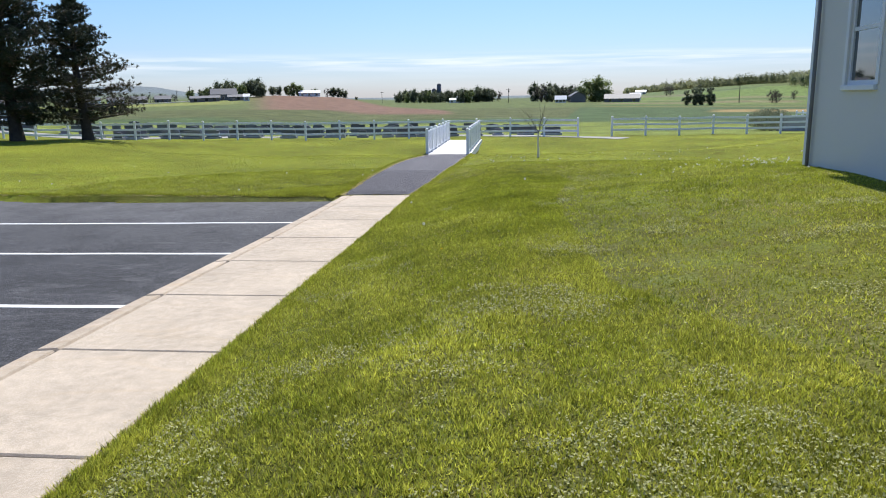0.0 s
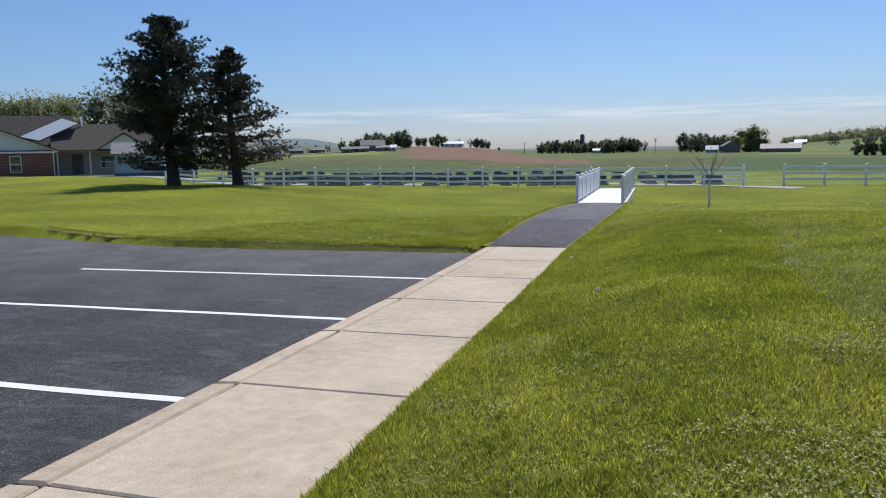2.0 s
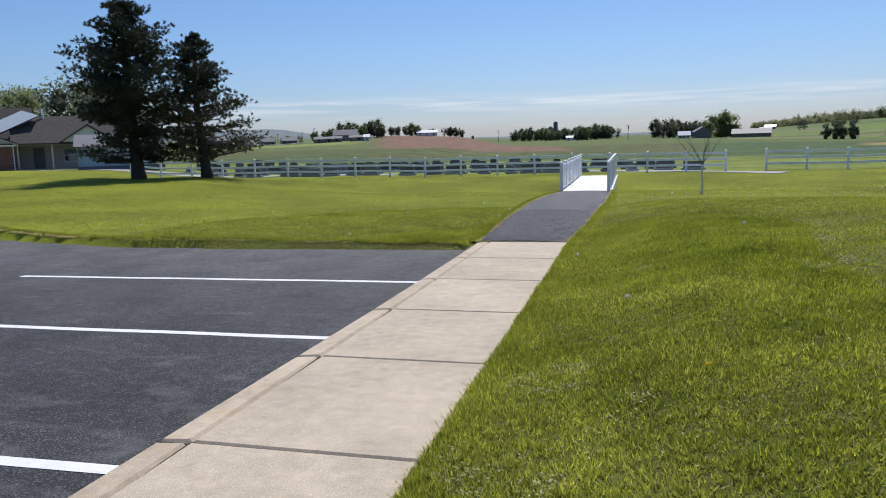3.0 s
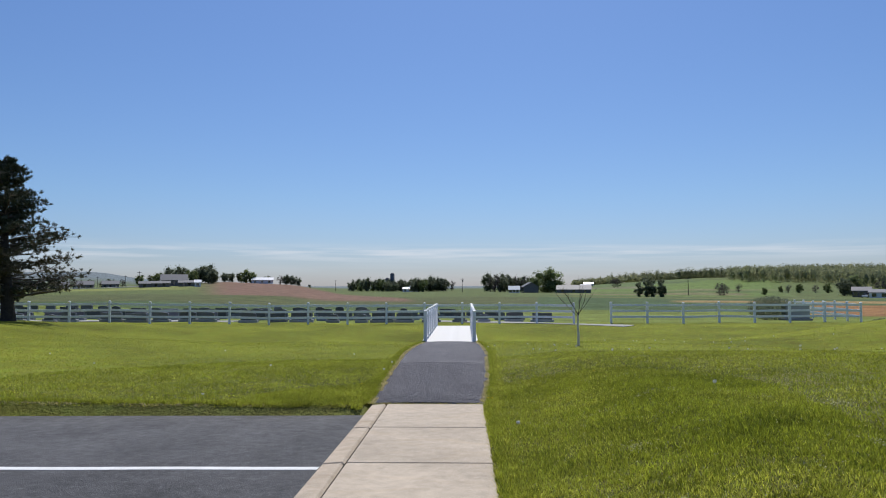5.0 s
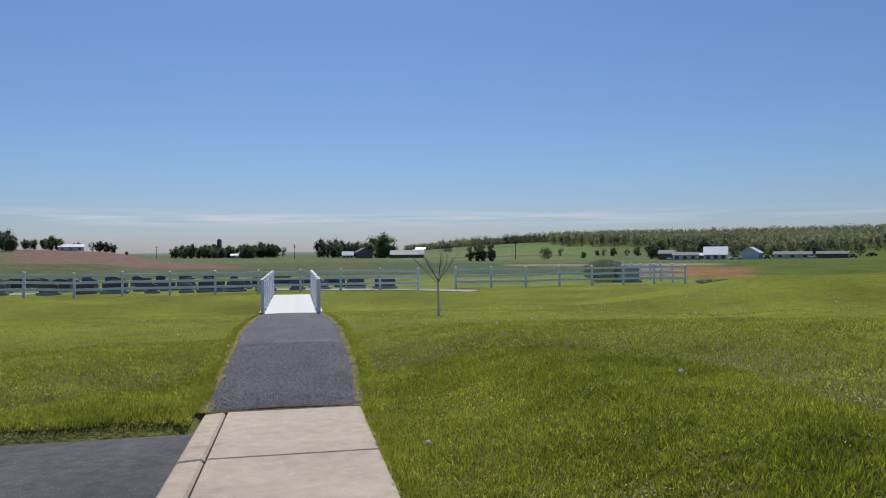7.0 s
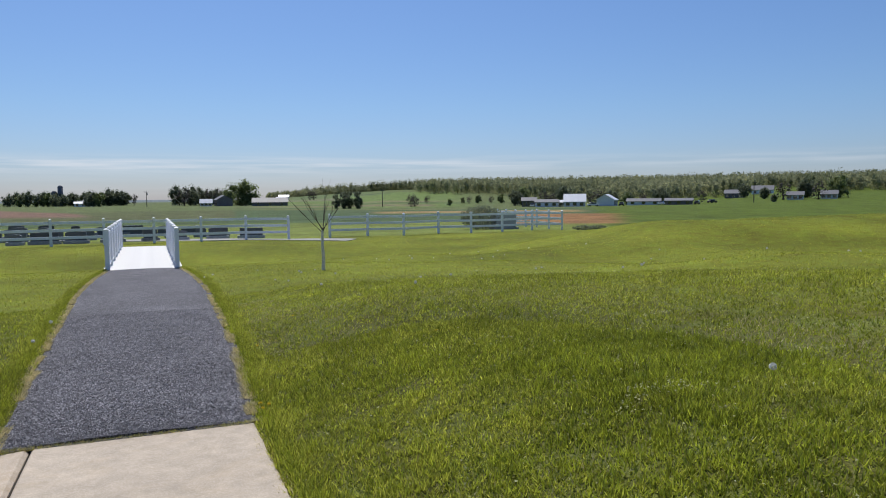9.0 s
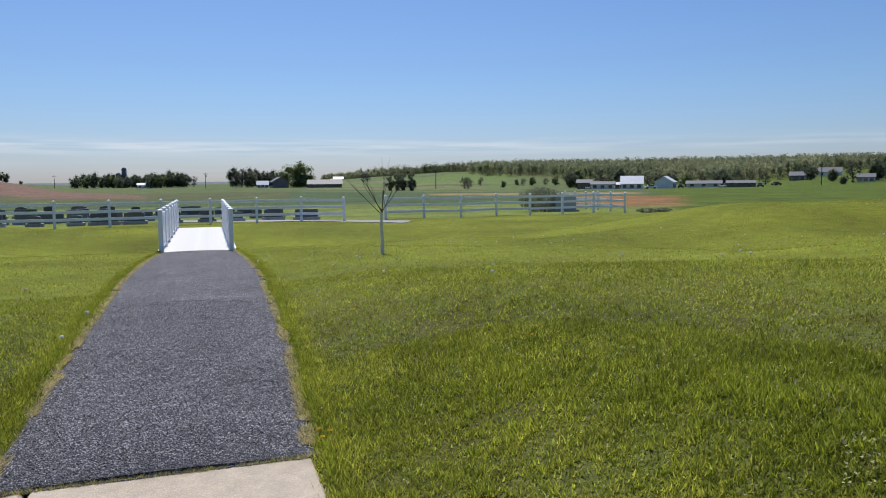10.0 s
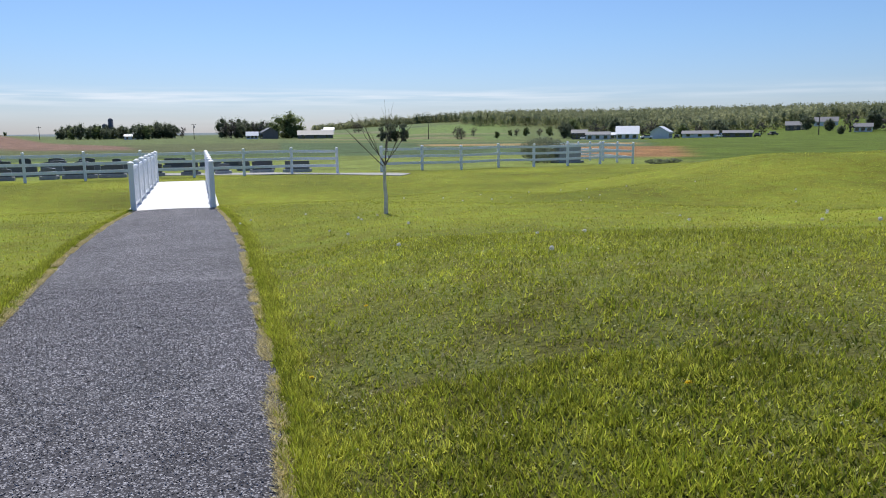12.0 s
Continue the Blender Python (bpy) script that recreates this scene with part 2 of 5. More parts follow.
M_GRANITE_BASE = mat("granite_base", (0.32, 0.32, 0.32), 0.8, scale=9, vary=0.2, random_vary=0.3)
M_BARK = mat("pine_bark", (0.055, 0.045, 0.038), 0.95, scale=6, vary=0.45, bump=0.8, thickness=0.03)
M_BARK_GREY = mat("grey_bark", (0.64, 0.61, 0.55), 0.9, scale=14, vary=0.3, bump=0.5)
M_TWIG = mat("twig", (0.13, 0.105, 0.085), 0.9, scale=9, vary=0.3)
M_NEEDLE = mat("pine_needles", (0.050, 0.062, 0.040), 0.6, scale=1.5, vary=0.35, island=0.45, translucent=0.15)
M_NEEDLE_DRY = mat("thin_pine_needles", (0.085, 0.08, 0.05), 0.7, scale=1.5, vary=0.35, island=0.45, translucent=0.2)
M_LEAF = mat("tree_leaves", (0.20, 0.24, 0.10), 0.7, scale=0.5, vary=0.35, island=0.3, translucent=0.7)
M_LEAF_DARK = mat("dark_leaves", (0.175, 0.2, 0.13), 0.7, scale=0.5, vary=0.35, island=0.3, translucent=0.75)
M_LEAF_PALE = mat("spring_leaves", (0.14, 0.155, 0.06), 0.7, scale=0.5, vary=0.35, island=0.4, translucent=0.35)
M_LEAF_YARD = mat("fresh_leaves", (0.26, 0.29, 0.12), 0.7, scale=0.5, vary=0.3, island=0.4, translucent=0.5)
# far wood colours are paler than real leaves, standing in for distance haze
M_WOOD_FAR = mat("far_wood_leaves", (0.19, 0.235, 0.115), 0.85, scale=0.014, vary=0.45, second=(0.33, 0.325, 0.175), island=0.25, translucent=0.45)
M_STUCCO = mat("grey_stucco", (0.68, 0.655, 0.60), 0.9, scale=40, vary=0.06, bump=0.4)
M_TRIM = mat("white_trim", (0.72, 0.72, 0.71), 0.55, scale=4, vary=0.06)
M_SHINGLE = mat("roof_shingle", (0.085, 0.079, 0.073), 1.0, scale=4, vary=0.3, bump=0.5, thickness=0.02, spec=0.05)
M_BRICK = mat("red_brick", (0.20, 0.085, 0.06), 0.9, scale=5, vary=0.3, bump=0.3)
M_MORTAR = mat("mortar", (0.36, 0.33, 0.30), 0.95, scale=9)
M_SIDING = mat("pale_siding", (0.62, 0.67, 0.70), 0.7, scale=3, vary=0.06)
M_PORCH = mat("porch_wall", (0.46, 0.40, 0.37), 0.85, scale=3, vary=0.15)
M_SHED = mat("blue_grey_siding", (0.30, 0.39, 0.43), 0.75, scale=3, vary=0.1)
M_GLASS = glass_mat("window_glass", (0.03, 0.035, 0.04))
M_POLE = mat("weathered_pole", (0.09, 0.075, 0.06), 0.9, scale=6, vary=0.3, bump=0.4)
M_METAL_ROOF = mat("white_metal_roof", (0.72, 0.73, 0.75), 0.45, metal=0.0, scale=1, vary=0.06)
M_GREY_ROOF = mat("grey_metal_roof", (0.17, 0.17, 0.18), 0.6, scale=1, vary=0.1)
M_WHITE_WALL = mat("white_wall", (0.68, 0.69, 0.70), 0.75, scale=1.2, vary=0.08)
M_GREY_WALL = mat("grey_barn_wall", (0.16, 0.15, 0.15), 0.85, scale=1.2, vary=0.2)
M_SILO = mat("silo_staves", (0.12, 0.125, 0.14), 0.7, scale=1, vary=0.2)
M_RUBBER = mat("rubber", (0.02, 0.02, 0.02), 0.8, scale=9)
M_CARWHITE = mat("white_car_paint", (0.7, 0.7, 0.7), 0.3, scale=2, vary=0.03, spec=0.5)
M_CARDARK = mat("dark_car_paint", (0.03, 0.032, 0.04), 0.3, scale=2, vary=0.03, spec=0.5)
M_PUFF = mat("seed_head", (0.75, 0.75, 0.72), 0.9, scale=30, vary=0.1, translucent=0.4)
M_DANDY = mat("dandelion_yellow", (0.75, 0.55, 0.02), 0.8, scale=30, vary=0.15)
M_WOODPOST = mat("tan_wood", (0.36, 0.24, 0.13), 0.85, scale=6, vary=0.25)


# ---- mesh helpers ----
def link(name, bm, material, smooth=False):
    me = bpy.data.meshes.new(name)
    bm.to_mesh(me)
    bm.free()
    me.materials.append(material)
    if smooth:
        for p in me.polygons:
            p.use_smooth = True
    return new(name, me)


def part(name, bm, material, parent, label="", smooth=False):
    ob = link(name, bm, material, smooth)
    ob.parent = parent
    if label:
        ob["label"] = label
    return ob


def raw(name, verts, faces, material, parent=None, smooth=False):
    me = bpy.data.meshes.new(name)
    me.from_pydata(verts, [], faces)
    me.materials.append(material)
    if smooth:
        me.polygons.foreach_set("use_smooth", [True] * len(me.polygons))
    ob = new(name, me)
    ob.parent = parent
    return ob


def soup(name, tris, material, parent=None):
    """A mesh from an (n, 3, 3) array of loose triangles."""
    n = len(tris)
    me = bpy.data.meshes.new(name)
    me.vertices.add(n * 3)
    me.vertices.foreach_set("co", np.ascontiguousarray(tris, dtype=np.float32).ravel())
    me.loops.add(n * 3)
    me.loops.foreach_set("vertex_index", np.arange(n * 3, dtype=np.int32))
    me.polygons.add(n)
    me.polygons.foreach_set("loop_start", np.arange(0, n * 3, 3, dtype=np.int32))
    me.update()
    me.validate()
    me.materials.append(material)
    ob = new(name, me)
    ob.parent = parent
    return ob


def thing(name, label, category, m=None, group="", kind=""):
    ob = new(name)
    if m is not None:
        ob.matrix_basis = m
    return tagged(ob, label, category, group, kind)


def box(bm, x0, x1, y0, y1, z0, z1, bevel=0.0, m=None):
    r = bmesh.ops.create_cube(bm, size=1.0)
    vs = r["verts"]
    bmesh.ops.scale(bm, vec=(x1 - x0, y1 - y0, z1 - z0), verts=vs)
    bmesh.ops.translate(bm, vec=((x0 + x1) / 2, (y0 + y1) / 2, (z0 + z1) / 2), verts=vs)
    if bevel:
        es = list({e for v in vs for e in v.link_edges})
        r = bmesh.ops.bevel(bm, geom=es, offset=bevel, segments=1, affect="EDGES")
        vs = list({v for f in r["faces"] for v in f.verts} | {v for v in vs if v.is_valid})
    if m is not None:
        bmesh.ops.transform(bm, matrix=m, verts=vs)
    return bm


def boxes(*args, bevel=0.0):
    bm = bmesh.new()
    for a in args:
        box(bm, *a, bevel=bevel)
    return bm


def tube(bm, p0, p1, r0, r1, seg=8, caps=True):
    p0, p1 = Vector(p0), Vector(p1)
    d = p1 - p0
    r = bmesh.ops.create_cone(bm, cap_ends=caps, segments=seg, radius1=r0, radius2=max(r1, 1e-4), depth=d.length)
    q = Vector((0, 0, 1)).rotation_difference(d.normalized()).to_matrix().to_4x4()
    bmesh.ops.transform(bm, matrix=Matrix.Translation((p0 + p1) / 2) @ q, verts=r["verts"])
    return bm


def prism(bm, pts, z0, z1):
    lo = [bm.verts.new((x, y, z0)) for x, y in pts]
    hi = [bm.verts.new((x, y, z1)) for x, y in pts]
    n = len(pts)
    bm.faces.new(hi)
    bm.faces.new(lo[::-1])
    for i in range(n):
        bm.faces.new((lo[i], lo[(i + 1) % n], hi[(i + 1) % n], hi[i]))
    bmesh.ops.recalc_face_normals(bm, faces=bm.faces)
    return bm


# ---- the lie of the land ----
PY = [-60, -40, -16, -12.8, -9.15, -5.5, 0, 5, 12, 18.5, 24, 31, 37.5, 60, 130]
PZ = [1.2, 0.9, 0.30, 0.227, 0.16, 0.07, 0.0, -0.01, -0.2, -0.52, -0.58, -0.65, -0.72, -0.9, -1.1]
C_X, C_Y = 0.9, -7.0
AZ = [-180, -60, -45, -30, -26, -23, -17, -12, -8, -3, 3, 10, 16, 20, 26, 35, 44, 50, 60, 180]
RINGS = [120, 300, 500, 900, 2500, 4500]
E120 = [-1.2] * 20
E300 = [-.5, -.5, -.4, -.35, -.33, -.3, -.4, -.6, -.75, -.65, -.6, -.65, -.75, -.8, -.8, -.75, -.65, -.5, -.5, -.5]
E500 = [-.3, -.3, -.2, -.05, 0, .15, .42, .2, -.42, -.45, -.3, -.35, -.3, -.05, -.1, -.4, -.3, .2, .2, -.3]
E900 = [-.2, -.2, -.2, -.1, -.1, 0, .2, 0, -.2, -.25, -.2, 0, .4, .65, .75, .8, .85, .8, .7, -.2]
E2500 = [0, .2, .5, 1.1, 1.15, .55, .15, .05, .02, 0, 0, 0, .1, .2, .3, .3, .3, .3, .2, 0]
E4500 = [0.05] * 20


def line_distance(x, y):
    """Distance from the line walked over the lawn and path."""
    cy = np.clip(y, -16.4, -1.5)
    cx = np.interp(cy, [-16.4, -12.2, -10, -4.5, -1.5], [3.7, 2.1, 0.95, 0.75, 1.2])
    return np.hypot(x - cx, y - cy)


def patchy(x, y, size, seed):
    """Smooth random values from 0 to 1 over the ground, with patches of that size."""
    g = np.random.RandomState(seed).rand(256, 256)
    u, v = np.asarray(x) / size + 1000.5, np.asarray(y) / size + 1000.5
    i, j = np.floor(u).astype(int), np.floor(v).astype(int)
    fu, fv = smooth01(u - i), smooth01(v - j)
    i0, j0, i1, j1 = i % 256, j % 256, (i + 1) % 256, (j + 1) % 256
    return (g[i0, j0] * (1 - fu) + g[i1, j0] * fu) * (1 - fv) + (g[i0, j1] * (1 - fu) + g[i1, j1] * fu) * fv


def smooth01(t):
    t = np.clip(t, 0, 1)
    return t * t * (3 - 2 * t)


def profile(y):
    y = np.asarray(y, dtype=float)
    return sum(np.interp(y + d, PY, PZ) for d in (-1.6, -0.8, 0, 0.8, 1.6)) / 5


def edge_left(y):
    """The far edge of the car park and the footpath's sides."""
    return np.interp(y, [0, 4, 9.5, 16, 18.6], [-0.24, -0.36, -0.53, -0.52, -0.46])


def edge_right(y):
    return np.interp(y, [0, 3, 9.5, 16, 18.6], [1.39, 1.55, 1.72, 1.66, 1.56])


def lot_end(x):
    return np.interp(x, [-30, -12.3, -9.5, -7, -0.3], [4.0, 1.0, 0.15, -0.5, -0.66])


def lawn_z(x, y):
    x, y = np.asarray(x, dtype=float), np.asarray(y, dtype=float)
    z = profile(y)
    lift = np.interp(y, [-30, -16, -11, -8, -4, 0, 3.4, 8, 12, 20], [0.2, 0.35, 0.4, 0.42, 0.48, 0.42, 0.36, 0.15, 0.08, 0.0])
    z = z + smooth01((x - 1.3) / 2.5) * lift
    z = z + 0.08 * smooth01((-0.2 - x) / 0.3) * smooth01((y - lot_end(x) + 0.05) / 0.15) * smooth01((8 - y) / 5)
    z = z + 0.42 * smooth01((-x - 8) / 12) * np.exp(-0.5 * ((y - 20) / 9) ** 2)
    z = z + 0.36 * smooth01((x - 4.2) / 4.2) * np.exp(-0.5 * ((y + 4.5) / 5.0) ** 2)
    away = np.hypot(np.minimum(x - 23, 0) / 1.15, y - 17 - 0.15 * np.maximum(23 - x, 0))
    z = z + 1.05 * (1 - smooth01((away - 1.5) / 9.0)) + 0.14 * np.exp(-0.5 * (((x - 15.5) / 3.2) ** 2 + ((y - 15) / 2.2) ** 2))
    z = z - 0.35 * np.exp(-0.5 * ((y - 24 - 0.05 * x) / 2.3) ** 2) * smooth01((26 - np.abs(x + 4)) / 18)
    z = z + 0.24 * (patchy(x, y, 3.4, 71) - 0.5) * smooth01((x - 6) / 5) * smooth01((26 - y) / 6) * smooth01((y - 2) / 4)
    z = z + 0.03 * np.sin(x * 0.9 + 0.6 * y) * smooth01((np.abs(x) - 3) / 4)
    return z


def bearing(x, y):
    """Degrees to the right of the far country's middle line."""
    return (np.degrees(np.arctan2(x - C_X, y - C_Y)) + 1.85) / 0.965


def ground_z(x, y):
    x, y = np.asarray(x, dtype=float), np.asarray(y, dtype=float)
    near = lawn_z(x, y)
    r = np.hypot(x - C_X, y - C_Y)
    az = bearing(x, y)
    layers = [1.5 + rr * np.tan(np.radians(np.interp(az, AZ, e))) for rr, e in zip(RINGS, (E120, E300, E500, E900, E2500, E4500))]
    far = layers[0]
    for k in range(len(RINGS) - 1):
        t = np.clip((r - RINGS[k]) / (RINGS[k + 1] - RINGS[k]), 0, 1)
        far = np.where(r > RINGS[k], layers[k] * (1 - t) + layers[k + 1] * t, far)
    w = smooth01((r - 50) / 60)
    knoll = 0.9 * smooth01((-x - 28) / 14) * smooth01((y - 22) / 10) * (1 - smooth01((r - 150) / 100)) + 0.42 * smooth01((-x - 13) / 9) * np.exp(-0.5 * ((y - 23) / 4.5) ** 2)
    return near * (1 - w) + far * w + knoll


def gz(x, y):
    return float(ground_z(x, y))


def at_az(az, r):
    """A place on the ground, r metres from the middle of the walk, az degrees right of the way ahead."""
    az = az * 0.965 - 1.85
    x, y = C_X + r * math.sin(radians(az)), C_Y + r * math.cos(radians(az))
    return x, y, gz(x, y)


def asphalt_z(x, y):
    return profile(y) - 0.035 + 0.006 * np.minimum(np.asarray(x) + 0.2, 0)


def sheet_z(x, y):
    """The ground sheet: it dips under paving, so that paving lies in it."""
    z = ground_z(x, y)
    lot = (x < -0.1) & (y < lot_end(x) - 0.06) & (x > -26) & (y > -45)
    walkway = (x > -0.25) & (x < 1.33) & (y < 0.0)
    path = (x > edge_left(y) + 0.08) & (x < edge_right(y) - 0.08) & (y >= 0.0) & (y < 18.7)
    z = np.where(lot, asphalt_z(x, y) - 0.06, z)
    z = np.where(walkway | path, np.where(walkway, np.minimum(z, asphalt_z(x, y) - 0.06), z - 0.05), z)
    return z


def axis(lo, hi, step, reach, ratio):
    core = list(np.arange(lo, hi + 1e-6, step))
    out, s, v = [], step, hi
    while v < reach:
        s *= ratio
        v += min(s, 260)
        out.append(v)
    low, s, v = [], step, lo
    while v > -reach:
        s *= ratio
        v -= min(s, 260)
        low.append(v)
    return np.array(low[::-1] + core + out)


def build_ground():
    xs = axis(-13, 12, 0.2, 4600, 1.055)
    ys = axis(-17, 20, 0.2, 4600, 1.055)
    gx, gy = np.meshgrid(xs, ys)
    z = sheet_z(gx, gy)
    nx, ny = len(xs), len(ys)
    co = np.stack([gx, gy, z], -1).reshape(-1, 3)
    idx = np.arange(nx * ny).reshape(ny, nx)
    quads = np.stack([idx[:-1, :-1], idx[:-1, 1:], idx[1:, 1:], idx[1:, :-1]], -1).reshape(-1, 4)
    me = bpy.data.meshes.new("ground")
    me.vertices.add(len(co))
    me.vertices.foreach_set("co", co.astype(np.float32).ravel())
    me.loops.add(quads.size)
    me.loops.foreach_set("vertex_index", quads.astype(np.int32).ravel())
    me.polygons.add(len(quads))
    me.polygons.foreach_set("loop_start", np.arange(0, quads.size, 4, dtype=np.int32))
    me.update()
    me.polygons.foreach_set("use_smooth", np.ones(len(quads), dtype=bool))
    # crops, with haze painted over the farthest ground
    x, y = co[:, 0], co[:, 1]
    r = np.hypot(x - C_X, y - C_Y)
    az = bearing(x, y)
    lawn, verge = np.array((0.175, 0.200, 0.020)), np.array((0.17, 0.21, 0.045))
    olive, wheat, soil = np.array((0.10, 0.115, 0.045)), np.array((0.088, 0.128, 0.015)), np.array((0.20, 0.125, 0.085))
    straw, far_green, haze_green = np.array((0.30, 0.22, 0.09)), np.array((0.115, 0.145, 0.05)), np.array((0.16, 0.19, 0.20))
    col = np.tile(lawn, (len(co), 1))

    def lay(mask, c, w=1.0):
        k = (np.clip(mask, 0, 1) * w)[:, None]
        col[:] = col * (1 - k) + c * k

    lay((y - 37.5) / 2, verge)
    lay((r - 78) / 6, np.array((0.075, 0.115, 0.045)))
    lay(((r - 98) / 10) * (az < 8), olive)
    lay(((r - 210) / 30), far_green)
    lay(((r - 150) / 25) * (az > 36), wheat)
    lay(((r - 56) / 6) * (az > 36.5) * (r < 260), wheat)
    brown = np.clip((az + 18.6) / 0.8, 0, 1) * np.clip((-1.5 - az) / 1.5, 0, 1) * np.clip((r - (125 - 3.0 * (az + 3))) / 25, 0, 1) * np.clip((1.0 * (-7.0 - az) * 40 + 330 - r) / 30 + 1, 0, 1) * np.clip((540 - r) / 30, 0, 1)
    lay(brown, soil)
    lay(np.clip((az - 28.5) / 0.8, 0, 1) * np.clip((38.5 - az) / 1.5, 0, 1) * np.clip((r - 66) / 5, 0, 1) * np.clip((118 - r) / 6, 0, 1), np.array((0.27, 0.15, 0.06)))
    lay(np.clip((az - 18.5) / 0.8, 0, 1) * np.clip((36 - az) / 1.5, 0, 1) * np.clip((r - 128) / 8, 0, 1) * np.clip((175 - r) / 8, 0, 1), straw)
    lay(np.clip((az + 40) / 2, 0, 1) * np.clip((-19.5 - az) / 1.0, 0, 1) * np.clip((r - 330) / 20, 0, 1) * np.clip((430 - r) / 20, 0, 1), np.array((0.22, 0.24, 0.07)))
    lay(np.clip((az - 10) / 1, 0, 1) * np.clip((27 - az) / 2, 0, 1) * np.clip((r - 300) / 30, 0, 1) * np.clip((760 - r) / 40, 0, 1), np.array((0.13, 0.19, 0.05)))
    # hedged strips up the right-hand hill
    for r0, r1, a0, a1, c in ((225, 262, 9, 30, (0.15, 0.155, 0.055)), (262, 300, 8, 21, (0.085, 0.125, 0.045)), (330, 372, 9, 24, (0.19, 0.165, 0.085)), (372, 420, 12, 30, (0.10, 0.14, 0.045)),
                              (420, 455, 11, 26, (0.20, 0.185, 0.09)), (455, 640, 16.5, 24.5, (0.135, 0.195, 0.05)), (560, 700, 9, 16.5, (0.17, 0.17, 0.09)), (640, 860, 12, 20, (0.12, 0.165, 0.06)), (700, 720, 10, 20, (0.06, 0.08, 0.035))):
        lay(np.clip((az - a0) / 0.6, 0, 1) * np.clip((a1 - az) / 0.6, 0, 1) * np.clip((r - r0) / 8, 0, 1) * np.clip((r1 - r) / 8, 0, 1), np.array(c))
    # beyond 1 km the ground colour shifts blue-green to imitate haze
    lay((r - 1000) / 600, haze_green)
    # dark thatch and soil under the thick near sward, deepened for shade between blades
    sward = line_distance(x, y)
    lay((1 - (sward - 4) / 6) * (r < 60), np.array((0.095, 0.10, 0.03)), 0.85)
    attr = me.color_attributes.new("crop_and_haze", "FLOAT_COLOR", "POINT")
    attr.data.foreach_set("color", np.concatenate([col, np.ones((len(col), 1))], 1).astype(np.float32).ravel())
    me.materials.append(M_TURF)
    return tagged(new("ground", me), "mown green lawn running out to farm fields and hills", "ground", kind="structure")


build_ground()


def strip_mesh(name, rows, material, thick=0.08, parent=None):
    """A slab whose top follows rows of points; it is closed at the sides."""
    verts, faces = [], []
    n = len(rows[0])
    for row in rows:
        verts += [tuple(p) for p in row]
    for row in rows:
        verts += [(p[0], p[1], p[2] - thick) for p in row]
    off = n * len(rows)
    for i in range(len(rows) - 1):
        for j in range(n - 1):
            a = i * n + j
            faces.append((a, a + 1, a + n + 1, a + n))
    ring = [(0, j) for j in range(n)] + [(i, n - 1) for i in range(1, len(rows))] + [(len(rows) - 1, j) for j in range(n - 2, -1, -1)] + [(i, 0) for i in range(len(rows) - 2, 0, -1)]
    for k in range(len(ring)):
        a, b = ring[k], ring[(k + 1) % len(ring)]
        ia, ib = a[0] * n + a[1], b[0] * n + b[1]
        faces.append((ib, ia, ia + off, ib + off))
    return raw(name, verts, faces, material, parent, smooth=False)


# car park
rows = []
lot_xs = np.concatenate([np.arange(-25.5, -8, 0.9), np.arange(-8, -0.2, 0.35), [-0.19]])
for f in np.concatenate([np.linspace(0, 0.6, 14), np.linspace(0.62, 1, 60)]):
    row = []
    for x in lot_xs:
        e = float(lot_end(x)) + 0.05 * math.sin(x * 2.1) + 0.03 * math.sin(x * 5.3)
        y = -44 + f * (e + 44)
        row.append((x, y, float(asphalt_z(x, y))))
    rows.append(row)
lot = strip_mesh("car_park", rows, M_ASPHALT, 0.1)
tagged(lot, "dark sealed asphalt car park beside the lawn", "car park", kind="structure")
for k in range(6):
    y0 = -3.7 - 2.9 * k
    rows = []
    for yy in (y0 - 0.055, y0, y0 + 0.055):
        rows.append([(x, yy + 0.006 * math.sin(x * 3 + k), float(asphalt_z(x, yy)) + 0.004) for x in np.linspace(-6.5, -0.24, 26)])
    ln = strip_mesh("parking_line", rows, M_LINE, 0.003)
    tagged(ln, "white painted parking bay line on asphalt", "line", kind="structure")

# footpath of rolled stone chippings
rows = []
for y in np.concatenate([np.arange(0.004, 8, 0.1), np.arange(8, 18.6, 0.25)]):
    a = float(edge_left(y)) + 0.03 * math.sin(y * 2.7) + 0.07 * (float(patchy(y, 0, 0.4, 81)) - 0.5)
    b = float(edge_right(y)) + 0.03 * math.sin(y * 2.3 + 2) + 0.07 * (float(patchy(y, 0, 0.4, 82)) - 0.5)
    rows.append([(a + (b - a) * f, y, float(profile(y)) + 0.012 + 0.02 * math.sin(math.pi * f)) for f in np.linspace(0, 1, 9)])
fp = strip_mesh("footpath", rows, M_CHIP, 0.1)
tagged(fp, "grey-violet rolled stone chip footpath through the lawn", "path", kind="structure")

# lane through the fence gap
rows = []
for t in np.linspace(0, 1, 24):
    cx, cy = 10.9 - 12 * t ** 1.2, 33.6 + 7.5 * t ** 0.8
    rows.append([(cx + dx * 0.6, cy + dx, gz(cx + dx * 0.6, cy + dx) + 0.03) for dx in (-0.9, -0.3, 0.3, 0.9)])
tagged(strip_mesh("lane", rows, M_ROAD, 0.06), "pale worn asphalt lane into the graveyard", "lane", kind="structure")

